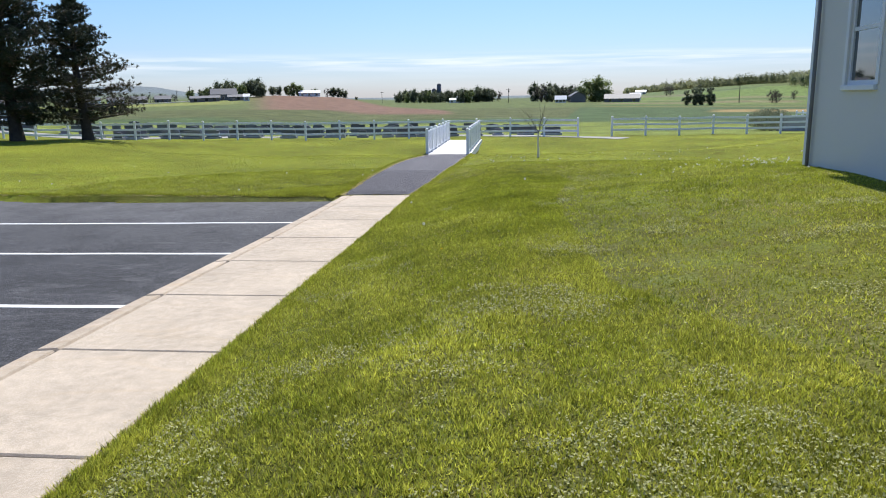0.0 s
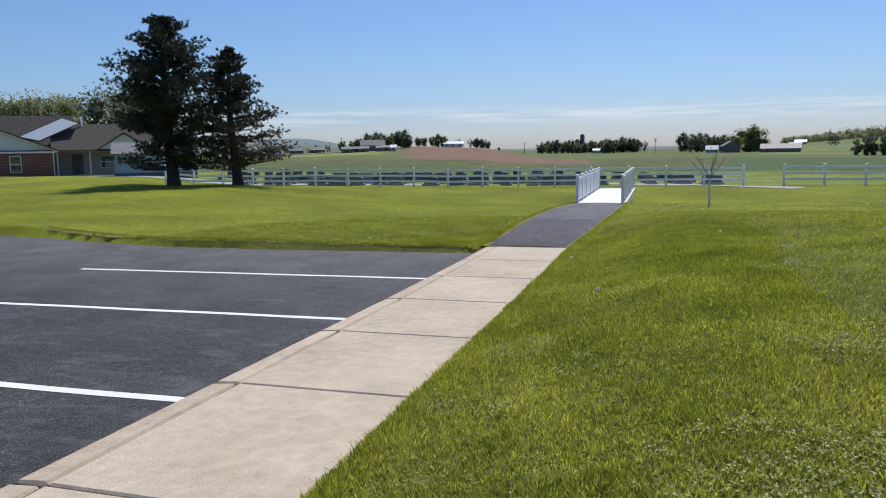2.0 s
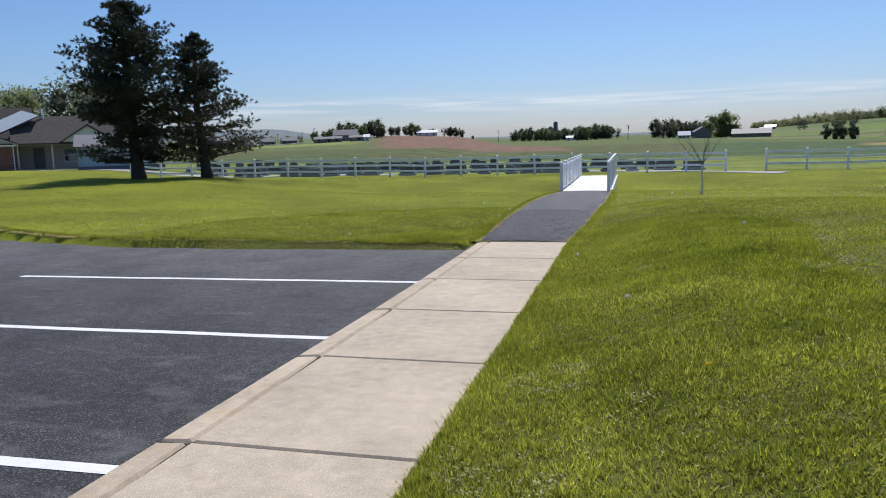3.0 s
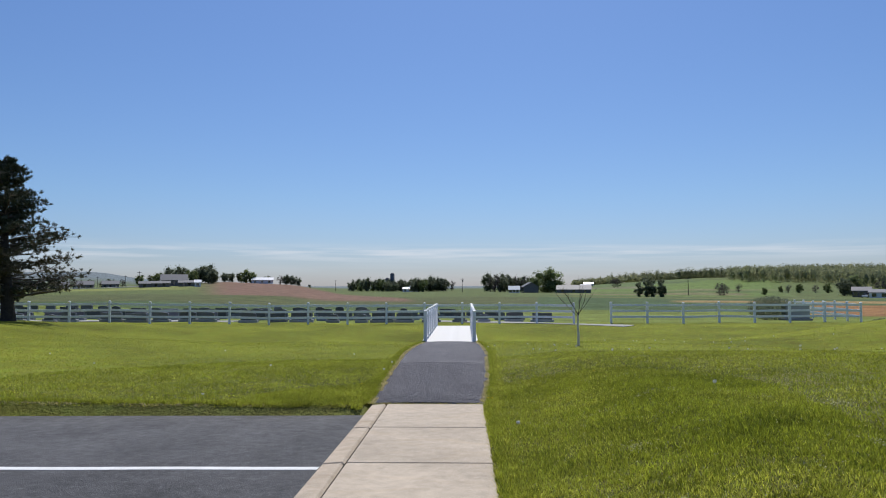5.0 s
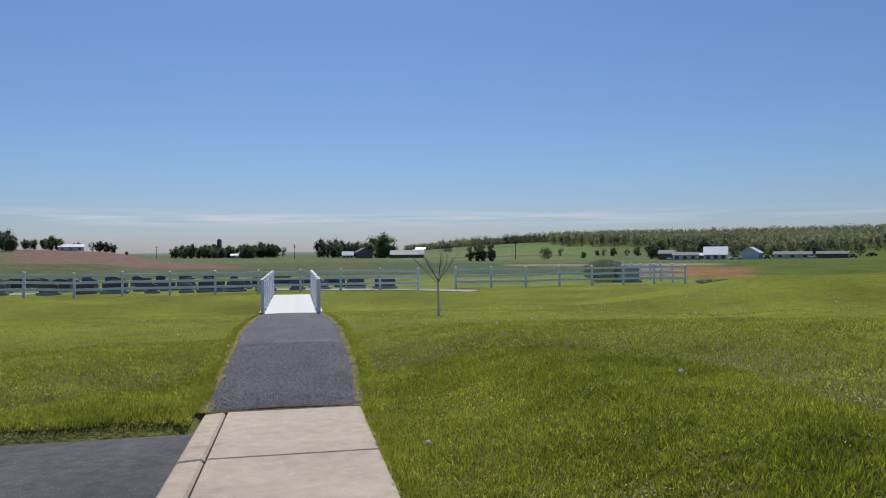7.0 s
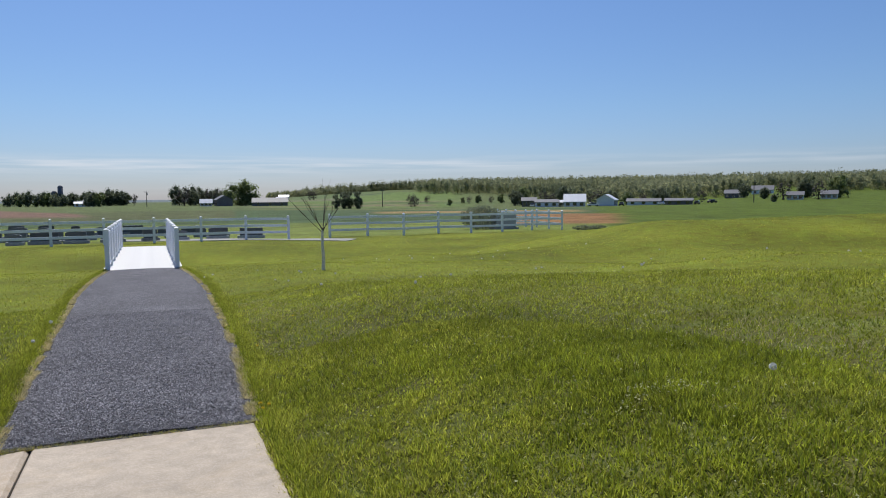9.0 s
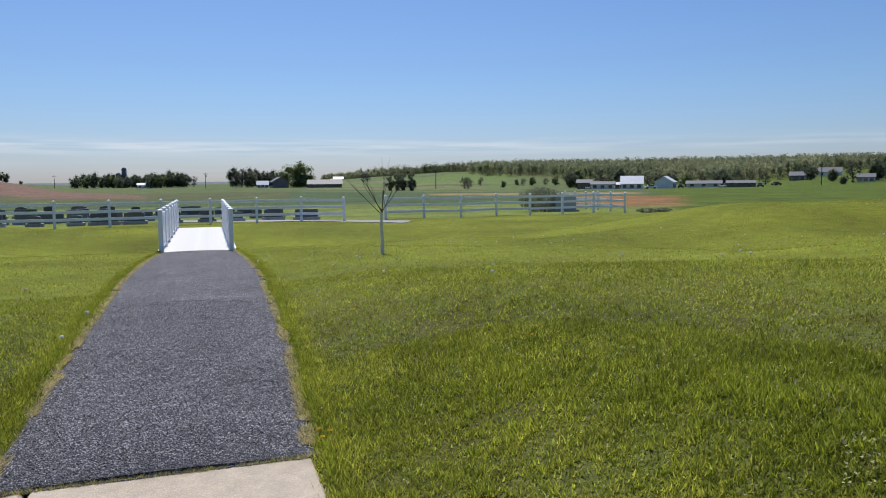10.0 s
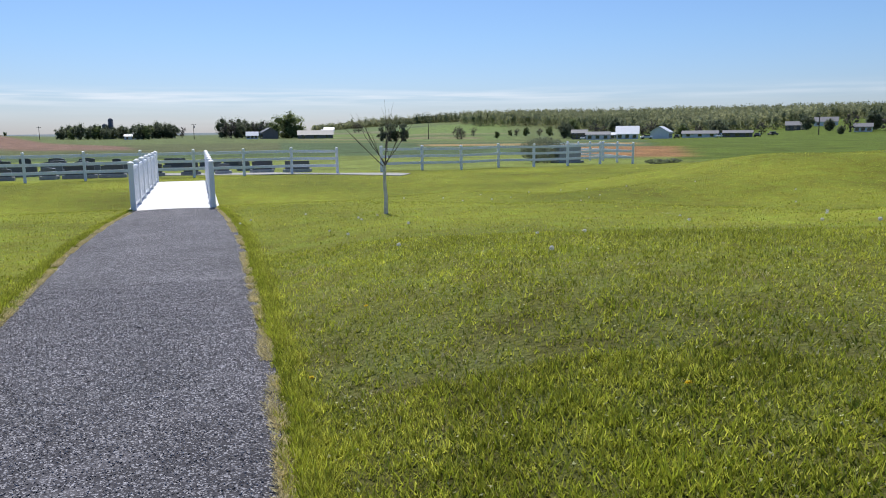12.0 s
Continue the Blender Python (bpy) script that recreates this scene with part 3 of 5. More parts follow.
# pale lane along the far rows, and the main road across the left-hand hill
rows = []
for x in np.linspace(-58, -15, 30):
    rows.append([(x, 40.6 + dy + 0.02 * (x + 15), gz(x, 40.6 + dy) + 0.03) for dy in (-1.6, -0.5, 0.5, 1.6)])
tagged(strip_mesh("lane", rows, M_ROAD, 0.06), "pale concrete lane behind the graveyard fence", "lane", kind="structure")
rows = []
for a in np.linspace(-40, -22.6, 40):
    rows.append([(*at_az(a, r)[:2], at_az(a, r)[2] + 0.25) for r in (452, 456, 460, 464)])
tagged(strip_mesh("road", rows, M_ROAD, 0.3), "pale main road crossing the far fields", "road", kind="structure")


# ---- footbridge ----
def build_bridge():
    y0, y1, x0, x1 = 18.45, 30.4, -0.52, 1.56
    zd = -0.49
    b = thing("footbridge", "white vinyl footbridge with railings over a grassy swale", "footbridge", pose(0, 0, 0))
    n = 40
    plank = None
    for i in range(n):
        ya, yb = y0 + (y1 - y0) * i / n, y0 + (y1 - y0) * (i + 1) / n
        if plank is None:
            plank = part("plank", boxes((x0, x1, -0.151, 0.151, -0.04, 0.0), bevel=0.004), M_DECK, b)
            pl = plank
        else:
            pl = new("plank", plank.data)
            pl.parent = b
        pl.location = (0, (ya + yb) / 2, zd)
    for x in (x0 - 0.06, x1 + 0.02):
        part("beam", boxes((x, x + 0.06, y0, y1, zd - 0.34, zd + 0.03), bevel=0.006), M_TRIM, b)
    part("footing", boxes((x0 - 0.1, x1 + 0.1, y0 - 0.02, y0 + 0.22, zd - 0.9, zd - 0.045), bevel=0.01), M_CONCRETE, b)
    part("footing", boxes((x0 - 0.1, x1 + 0.1, y1 - 0.22, y1, zd - 0.9, zd - 0.045), bevel=0.01), M_CONCRETE, b)
    post = boxes((-0.065, 0.065, -0.065, 0.065, 0.0, 1.19), bevel=0.008)
    cap = bmesh.new()
    box(cap, -0.08, 0.08, -0.08, 0.08, 1.19, 1.215, bevel=0.004)
    bmesh.ops.create_cone(cap, cap_ends=True, segments=4, radius1=0.105, radius2=0.004, depth=0.05, matrix=pose(0, 0, 1.24, 0, 0, 45))
    first, first_cap, first_bal = None, None, None
    bays = 6
    step = (y1 - y0 - 0.2) / bays
    for x in (x0 + 0.07, x1 - 0.07):
        for i in range(bays + 1):
            y = y0 + 0.1 + step * i
            if first is None:
                first = part("post", post, M_VINYL, b)
                first_cap = part("cap", cap, M_VINYL, first)
                p, c = first, first_cap
            else:
                p = new("post", first.data)
                p.parent = b
                c = new("cap", first_cap.data)
                c.parent = p
            p.location = (x, y, zd)
            if i < bays:
                part("top_rail", boxes((x - 0.03, x + 0.03, y + 0.065, y + step - 0.065, zd + 1.03, zd + 1.12), bevel=0.006), M_VINYL, b)
                part("bottom_rail", boxes((x - 0.03, x + 0.03, y + 0.065, y + step - 0.065, zd + 0.10, zd + 0.17), bevel=0.006), M_VINYL, b)
                m = 17
                for k in range(m):
                    yy = y + 0.065 + (step - 0.13) * (k + 0.5) / m
                    if first_bal is None:
                        first_bal = part("baluster", boxes((-0.019, 0.019, -0.03, 0.03, 0.17, 1.03)), M_VINYL, b)
                        q = first_bal
                    else:
                        q = new("baluster", first_bal.data)
                        q.parent = b
                    q.location = (x, yy, zd)


build_bridge()


# ---- ranch fence ----
def fence(points, label):
    f = thing("fence", label, "fence", pose(0, 0, 0), group="graveyard fence")
    post = boxes((-0.064, 0.064, -0.064, 0.064, -0.1, 1.33), bevel=0.006)
    cap = bmesh.new()
    box(cap, -0.076, 0.076, -0.076, 0.076, 1.33, 1.355)
    bmesh.ops.create_cone(cap, cap_ends=True, segments=4, radius1=0.1, radius2=0.004, depth=0.05, matrix=pose(0, 0, 1.38, 0, 0, 45))
    first, first_cap = None, None
    for i, (x, y) in enumerate(points):
        z = gz(x, y)
        if first is None:
            first = part("post", post, M_VINYL, f)
            first_cap = part("cap", cap, M_VINYL, first)
            p = first
        else:
            p = new("post", first.data)
            p.parent = f
            c = new("cap", first_cap.data)
            c.parent = p
        nx, ny = points[min(i + 1, len(points) - 1)]
        px, py = points[max(i - 1, 0)]
        ang = math.degrees(math.atan2(ny - py, nx - px))
        p.matrix_basis = pose(x, y, z, random.uniform(-0.6, 0.6), random.uniform(-0.6, 0.6), ang)
        if i + 1 < len(points):
            qx, qy = points[i + 1]
            qz = gz(qx, qy)
            d = Vector((qx - x, qy - y, qz - z))
            for h in (0.42, 0.80, 1.18):
                bm = boxes((-d.length / 2 + 0.05, d.length / 2 - 0.05, -0.02, 0.02, -0.07, 0.07), bevel=0.006)
                rl = part("rail", bm, M_VINYL, f)
                rl.matrix_basis = Matrix.Translation(((x + qx) / 2, (y + qy) / 2, (z + qz) / 2 + h)) @ d.to_track_quat("X", "Z").to_matrix().to_4x4()


left_pts = []
px_, py_ = 8.24, 37.6
left_pts.append((px_, py_))
for i in range(17):
    px_ -= 2.43
    py_ = float(np.interp(px_, [-60, -25, -8, -3, 3.4, 8.3], [32.6, 34.0, 35.6, 36.7, 37.4, 37.6]))
    left_pts.append((px_, py_))
fence(left_pts[::-1], "white three-rail vinyl ranch fence along the graveyard")
right_pts = [(10.6 + 2.42 * i, float(np.interp(10.6 + 2.42 * i, [10.6, 13.05, 23.2, 25.8], [37.3, 37.7, 38.9, 39.2]))) for i in range(8)]
right_pts += [(right_pts[-1][0] + 0.35 * k, 39.2 + 2.42 * k) for k in range(1, 8)]
fence(right_pts, "white three-rail vinyl ranch fence turning a corner")


# ---- headstones ----
def headstone_proto(w, h, d, top):
    t = thing("headstone", "polished grey granite headstone on a rough base", "headstone", pose(0, 0, 0), group="headstones in rows")
    bm = bmesh.new()
    pts = [(-w / 2, 0), (w / 2, 0)]
    for k in range(9):
        a = k / 8
        pts.append((w / 2 - w * a, h - top + top * math.sin(math.pi * a)))
    fr = [bm.verts.new((x, -d / 2, z + 0.18)) for x, z in pts]
    bk = [bm.verts.new((x, d / 2, z + 0.18)) for x, z in pts]
    bm.faces.new(fr)
    bm.faces.new(bk[::-1])
    for i in range(len(pts)):
        j = (i + 1) % len(pts)
        bm.faces.new((fr[j], fr[i], bk[i], bk[j]))
    bmesh.ops.recalc_face_normals(bm, faces=bm.faces)
    part("tablet", bm, M_GRANITE, t)
    part("plinth", boxes((-w / 2 - 0.13, w / 2 + 0.13, -d / 2 - 0.08, d / 2 + 0.08, -0.06, 0.18), bevel=0.015), M_GRANITE_BASE, t)
    return t


protos = [headstone_proto(1.05, 0.5, 0.2, 0.07), headstone_proto(0.75, 0.56, 0.2, 0.1), headstone_proto(1.35, 0.45, 0.22, 0.0), headstone_proto(0.62, 0.4, 0.18, 0.06)]
spots = []
rg = random.Random(5)
for row, (yy, xa, xb) in enumerate(((39.8, -31, 5.0), (43.4, -35, 4.5), (47.7, -37, 2.5), (52.7, -39, 0.5), (58.2, -37, -6.0))):
    x = xa
    while x < xb:
        x += rg.uniform(1.25, 2.1)
        if rg.random() < 0.86:
            y = yy + float(np.interp(x, [-60, -7, 9], [-2.6, -0.6, 0.8])) + rg.uniform(-0.25, 0.25)
            spots.append((x, y))
used = set()
for x, y in spots:
    k = rg.choice((0, 0, 1, 2, 2, 3))
    m = pose(x, y, gz(x, y), rg.uniform(-1.5, 1.5), 0, rg.uniform(-3, 3))
    if k not in used:
        used.add(k)
        protos[k].matrix_basis = m
    else:
        copy_thing(protos[k], m)


# ---- trees ----
def rvec(r):
    while True:
        v = Vector((r.uniform(-1, 1), r.uniform(-1, 1), r.uniform(-1, 1)))
        if 0.05 < v.length < 1:
            return v


def needle_tuft(out, p, d, size, r, n):
    for _ in range(n):
        a = (d * r.uniform(0.2, 1.2) + rvec(r) * 0.9).normalized()
        side = a.cross(rvec(r)).normalized() * size * 0.075
        s = p + rvec(r) * size * 0.25
        tip = s + a * size * r.uniform(0.6, 1.25)
        out.append((s - side, s + side, tip))


def pine(name, m, height, radius, seed, label, bare, lean=0.0, outline=()):
    r = random.Random(seed)
    t = thing(name, label, "tree", m)
    trunk = bmesh.new()
    segs = 14
    axis_pts = []
    for i in range(segs + 1):
        f = i / segs
        axis_pts.append(Vector((lean * f + 0.10 * math.sin(f * 5 + seed), 0.08 * math.sin(f * 4 + 2 * seed), height * 0.97 * f - 0.3 * (i == 0))))
    for i in range(segs):
        ra, rb = (0.36 * (1 - i / segs) ** 0.8 + 0.02), (0.36 * (1 - (i + 1) / segs) ** 0.8 + 0.02)
        if i == 0:
            ra *= 1.25
        tube(trunk, axis_pts[i], axis_pts[i + 1], ra * height / 9.5, rb * height / 9.5, 10, caps=False)
    part("trunk", trunk, M_BARK, t, smooth=True)
    green, dry = [], []
    z = 0.95
    while z < height * 0.985:
        f = z / height
        reach = radius * float(np.interp(f, [0.08, 0.15, 0.3, 0.5, 0.65, 0.8, 0.9, 0.98, 1], outline))
        for k in range(r.choice((4, 5, 5, 6))):
            a = r.uniform(0, 2 * math.pi)
            ln = max(0.2, reach * r.uniform(0.45, 1.2))
            seg_f = f * segs / 0.97
            i0 = min(segs - 1, int(seg_f))
            base = axis_pts[i0].lerp(axis_pts[i0 + 1], min(1, seg_f - i0))
            rise = -0.14 + 0.5 * f + r.uniform(-0.12, 0.15)
            pts = [base]
            for s in range(1, 5):
                q = s / 4
                pts.append(base + Vector((math.cos(a) * ln * q, math.sin(a) * ln * q, ln * (rise * q + 0.14 * q * q))) + rvec(r) * 0.08)
            w = 0.016 + 0.015 * ln
            limb = bmesh.new()
            for s in range(4):
                tube(limb, pts[s], pts[s + 1], w * (1 - s / 4.6), w * (1 - (s + 1) / 4.6), 5, caps=False)
            thin = f < bare and r.random() < 0.8
            start = 0.4 if thin else 0.2
            n_t = int((14 if thin else 22) * ln / 1.3) + 5
            for _ in range(n_t):
                q = start + (1 - start) * r.random() ** 0.75
                i = min(3, int(q * 4))
                p = pts[i].lerp(pts[i + 1], q * 4 - i)
                off = rvec(r) * (0.1 + ln * 0.2)
                off.z = abs(off.z) * 0.6 - 0.03
                e = p + off
                tube(limb, p, e, 0.009, 0.005, 3, caps=False)
                d = (off + Vector((0, 0, 0.12))).normalized()
                needle_tuft(dry if thin else green, e, d, r.uniform(0.11, 0.20), r, 22 if thin else 34)
            part("limb", limb, M_TWIG, t, smooth=True)
        z += r.uniform(0.16, 0.27)
    soup("crown", np.array([[tuple(v) for v in q] for q in green]), M_NEEDLE, t)
    if dry:
        o = soup("lower_crown", np.array([[tuple(v) for v in q] for q in dry]), M_NEEDLE_DRY, t)
        o["label"] = "thin brownish lower needles"
    return t


p1x, p1y = -24.1, 22.6
pine("pine_tree", pose(p1x, p1y, gz(p1x, p1y)), 9.5, 2.75, 3, "tall dark pine tree with a dense crown on the lawn", 0.22, -0.35, (0.75, 0.95, 1.05, 1.05, 0.95, 0.66, 0.42, 0.16, 0.05))
p2x, p2y = -21.2, 24.6
pine("pine_tree", pose(p2x, p2y, gz(p2x, p2y)), 8.0, 2.7, 8, "dark pine tree with thin brownish lower branches", 0.5, -0.2, (1.05, 1.15, 1.02, 0.84, 0.68, 0.46, 0.29, 0.11, 0.04))


def sapling(m):
    r = random.Random(11)
    t = thing("sapling", "bare young tree with a pale trunk in the lawn", "tree", m)
    bm = bmesh.new()
    pts = [Vector((0, 0, -0.05)), Vector((0.012, 0, 0.3)), Vector((-0.008, 0.01, 0.6)), Vector((0.0, 0, 0.96))]
    for i in range(3):
        tube(bm, pts[i], pts[i + 1], 0.046 - 0.006 * i, 0.040 - 0.006 * i, 9, caps=False)
    part("trunk", bm, M_BARK_GREY, t, smooth=True)

    def grow(bm, p, d, ln, w, depth):
        q = p
        for s in range(3):
            e = q + d * ln / 3
            tube(bm, q, e, w * (1 - 0.2 * s), w * (0.8 - 0.2 * s), 5, caps=False)
            if depth > 0 and s >= 0:
                for _ in range(1):
                    nd = (d + rvec(r) * 0.55 + Vector((0, 0, 0.12))).normalized()
                    grow(bm, e, nd, ln * r.uniform(0.42, 0.62), w * 0.5, depth - 1)
            d = (d + rvec(r) * 0.09 + Vector((0, 0, 0.07))).normalized()
            q = e

    for k in range(7):
        a = k * 2.4 + 0.3
        out = r.uniform(0.45, 0.8) if k else 0.1
        d = Vector((math.cos(a) * out, math.sin(a) * out, 0.75)).normalized()
        bm = bmesh.new()
        grow(bm, Vector((0, 0, 0.88 + 0.02 * k)), d, r.uniform(0.62, 0.80), 0.0105, 2)
        part("branch", bm, M_TWIG, t)


sapling(pose(4.62, 12.34, gz(4.62, 12.34)))


def leafy_proto(name, label, height, width, seed, material, leaves=2200, trunk_h=0.04, leaf=0.48, m=None, core=0.52):
    """A broad tree: trunk, limbs, and clumps of leaves with gaps."""
    r = random.Random(seed)
    t = thing(name, label, "tree", m or pose(0, 0, 0))
    bm = bmesh.new()
    tube(bm, (0, 0, -0.3), (0, 0, height * 0.45), height * 0.028, height * 0.018, 8, caps=False)
    clumps = []
    for k in range(30):
        v = rvec(r)
        c = Vector((v.x * width * 0.40, v.y * width * 0.40, height * (0.5 + trunk_h * 0.5) + v.z * height * (0.5 - trunk_h * 0.5) * (1.05 if trunk_h < 0.06 else 0.9)))
        clumps.append((c, r.uniform(0.13, 0.24) * width))
        if k < 10:
            tube(bm, (0, 0, height * r.uniform(0.2, 0.42)), c, height * 0.012, height * 0.004, 5, caps=False)
    part("trunk", bm, M_BARK, t)
    tris = []
    ball = bmesh.new()
    bmesh.ops.create_icosphere(ball, subdivisions=1, radius=1.0)
    for c, s in clumps:
        turn = Matrix.Rotation(r.uniform(0, 6.28), 3, rvec(r).normalized())
        for f in ball.faces:
            q = [c + (turn @ v.co) * s * core for v in f.verts]
            if min(v.z for v in q) > -0.1:
                tris.append(tuple(q))
    ball.free()
    for _ in range(leaves):
        c, s = r.choice(clumps)
        v = rvec(r)
        p = c + v.normalized() * s * (0.55 + 0.55 * r.random())
        if p.z < 0.05:
            continue
        a, b = rvec(r).normalized(), rvec(r).normalized()
        l = leaf * r.uniform(0.6, 1.3) * height / 10
        tris.append((p, p + a * l, p + b * l))
    soup("crown", np.array([[tuple(v) for v in q] for q in tris]), material, t)
    return t


class Kind:
    """Places a tree kind: first the one that was built, then copies of it."""

    def __init__(self, *args, **kw):
        self.proto, self.fresh = leafy_proto(*args, **kw), True

    def put(self, az, r, s=1.0, sz=None):
        x, y, z = at_az(az, r)
        m = pose(x, y, z - 0.1, 0, 0, random.uniform(0, 360)) @ Matrix.Diagonal((s, s, sz or s, 1))
        if self.fresh:
            self.fresh = False
            self.proto.matrix_basis = m
            return self.proto
        ob = self.proto
        made = copy_thing(ob, pose(0, 0, 0))
        made.matrix_basis = m
        return made


dark = Kind("broadleaf_tree", "dark green broadleaf tree beside far fields", 10, 11, 21, M_LEAF_DARK, leaves=2600)
mid = Kind("broadleaf_tree", "mid-green leafy tree beside far fields", 10, 11, 22, M_LEAF, leaves=2200)
pale = Kind("broadleaf_tree", "pale spring-green tree with open crown", 10, 8, 23, M_LEAF_PALE, leaves=1900, leaf=0.4, core=0.55)
round_ = Kind("willow_tree", "large rounded dense green tree by a barn", 10, 12, 24, M_LEAF, leaves=4500, trunk_h=0.03)
cedar = Kind("evergreen_tree", "clipped dark evergreen tree standing in a field", 10, 7, 25, M_LEAF_DARK, leaves=2200, trunk_h=0.05)
bareish = Kind("budding_tree", "thin grey-brown budding tree far off", 10, 9, 26, M_TWIG, leaves=900, leaf=0.35, core=0.3)
yard_dark = Kind("broadleaf_tree", "dark green tree standing behind the bungalow", 10, 10, 27, M_LEAF_DARK, leaves=9000, leaf=0.36, core=0.4)
yard_pale = Kind("broadleaf_tree", "pale yellow-green spring tree behind the bungalow", 10, 9.5, 28, M_LEAF_YARD, leaves=8000, leaf=0.32, core=0.3)

# hill crest, open farm country ahead
for az, r, s, k in ((-23.3, 470, 0.65, mid), (-22.6, 480, 0.7, pale), (-22.0, 470, 0.75, mid), (-21.1, 470, 1.05, dark), (-20.4, 475, 1.1, dark), (-19.7, 455, 0.85, mid),
                    (-19.0, 480, 1.05, dark), (-18.4, 478, 1.15, dark), (-18.0, 465, 0.8, dark), (-17.2, 500, 0.6, dark), (-16.7, 505, 0.6, dark), (-16.0, 510, 0.75, pale), (-15.5, 505, 0.85, mid),
                    (-15.0, 508, 0.7, mid), (-13.9, 515, 0.55, dark), (-12.9, 520, 0.65, bareish), (-12.4, 520, 0.68, dark), (-11.9, 520, 0.66, dark), (-11.5, 520, 0.55, dark), (-10.6, 560, 0.25, dark)):
    k.put(az, r, s)
rt = random.Random(4)
for az in np.arange(-7.2, -4.2, 0.42):
    (dark if rt.random() < 0.6 else mid).put(az + rt.uniform(-0.1, 0.1), 620 + rt.uniform(-20, 30), rt.uniform(0.75, 1.15))
for az in np.arange(-4.2, -2.8, 0.36):
    dark.put(az, 640 + rt.uniform(-20, 20), rt.uniform(0.8, 1.1))
for az in np.arange(-2.2, 0.2, 0.4):
    (dark if rt.random() < 0.7 else mid).put(az, 560 + rt.uniform(-15, 15), rt.uniform(0.9, 1.15))
for az in (0.4, 0.9):
    bareish.put(az, 560, 0.8)
for az in np.arange(4.1, 8.0, 0.42):
    (bareish if rt.random() < 0.3 else dark).put(az + rt.uniform(-0.1, 0.1), 430 + rt.uniform(-8, 20), rt.uniform(0.85, 1.1))
mid.put(7.6, 405, 0.8)
round_.put(8.95, 420, 1.7, 1.28)
for az, s in ((15.9, 0.6), (16.5, 0.72), (17.6, 0.72)):
    cedar.put(az, 300, s * 0.95)
cedar.put(16.9, 302, 0.66)
for az, r, s in ((13.9, 620, 0.8), (14.2, 620, 0.8), (21.9, 330, 0.55), (22.2, 330, 0.55)):
    bareish.put(az, r, s)
for az in np.arange(-34, -24, 0.8):
    (dark if rt.random() < 0.5 else bareish).put(az + rt.uniform(-0.2, 0.2), 640 + rt.uniform(-40, 60), rt.uniform(0.5, 0.8))
# behind the bungalow
for az, r, s, k in ((-40.8, 108, 1.2, yard_dark), (-39.6, 112, 1.05, yard_dark), (-38.6, 118, 0.9, yard_dark), (-44.4, 118, 1.05, yard_pale), (-46.0, 120, 1.1, yard_pale), (-47.6, 122, 1.05, yard_pale), (-50, 120, 1.1, yard_pale)):
    k.put(az, r, s)
# around the far farms
for az in (32.6, 33.4, 36.2, 36.8, 39.1, 40.3, 41.4, 44.6, 49.0, 50.2, 51.5, 52.5):
    (dark if rt.random() < 0.6 else bareish).put(az, 330 + rt.uniform(-10, 25), rt.uniform(0.5, 0.85))


def far_wood():
    """Woods over the long hill: crowns of leaf clumps on short stems."""
    r = np.random.RandomState(9)
    tris = []
    count = 0
    eight = np.array([[(sx, 0, 0), (0, sy, 0), (0, 0, sz)] for sx in (-1, 1) for sy in (-1, 1) for sz in (-1, 1)], dtype=float)
    while count < 3900:
        ridge = count < 620
        az = r.uniform(8.5, 21) if ridge else r.uniform(10.5, 62)
        d = r.uniform(885, 990) if ridge else r.uniform(480, 960)
        base = np.interp(az, [10, 13, 17, 19.4, 20.2, 26, 30, 36, 44, 45.5, 48, 50, 62], [930, 900, 880, 860, 640, 600, 500, 480, 490, 640, 640, 520, 500])
        if d < base and not ridge:
            continue
        x, y = C_X + d * math.sin(radians(az)), C_Y + d * math.cos(radians(az))
        z = float(ground_z(x, y))
        h = r.uniform(5, 9) if ridge else r.uniform(8, 14)
        w = r.uniform(5, 9)
        tris.append(np.array([x, y, z + h * 0.5]) + eight * np.array([w * 0.26, w * 0.26, h * 0.3]))
        n = 84
        v = r.normal(size=(n, 3))
        v /= np.linalg.norm(v, axis=1)[:, None]
        p = np.array([x, y, z + h * 0.5]) + v * np.array([w / 2, w / 2, h * 0.5]) * r.uniform(0.6, 1.05, (n, 1))
        a = r.normal(size=(n, 3)) * 0.72
        b = r.normal(size=(n, 3)) * 0.72
        tris.append(np.stack([p, p + a, p + b], 1))
        stem = np.array([[[x - 0.25, y, z - 0.5], [x + 0.25, y, z - 0.5], [x, y, z + h * 0.6]]])
        tris.append(stem)
        count += 1
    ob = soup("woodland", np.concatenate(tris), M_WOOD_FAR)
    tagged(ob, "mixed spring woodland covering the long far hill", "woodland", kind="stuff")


far_wood()


# ---- buildings ----
def gable(bm, x0, x1, y0, y1, z0, z1, over=0.3, thick=0.12):
    """A roof of two slopes, ridge along x."""
    ym = (y0 + y1) / 2
    for sgn, ye in ((-1, y0), (1, y1)):
        e = ye + sgn * over
        drop = (z1 - z0) / abs(ye - ym) * over
        vs = []
        for x in (x0 - over, x1 + over):
            for (yy, zz) in ((e, z0 - drop), (ym, z1)):
                vs.append(bm.verts.new((x, yy, zz + thick)))
                vs.append(bm.verts.new((x, yy, zz)))
        a, b, c, d, e2, f, g, h = vs
        for q in ((a, c, g, e2), (b, f, h, d), (a, e2, f, b), (c, d, h, g), (a, b, d, c), (e2, g, h, f)):
            bm.faces.new(q)
    bmesh.ops.recalc_face_normals(bm, faces=bm.faces)
    return bm


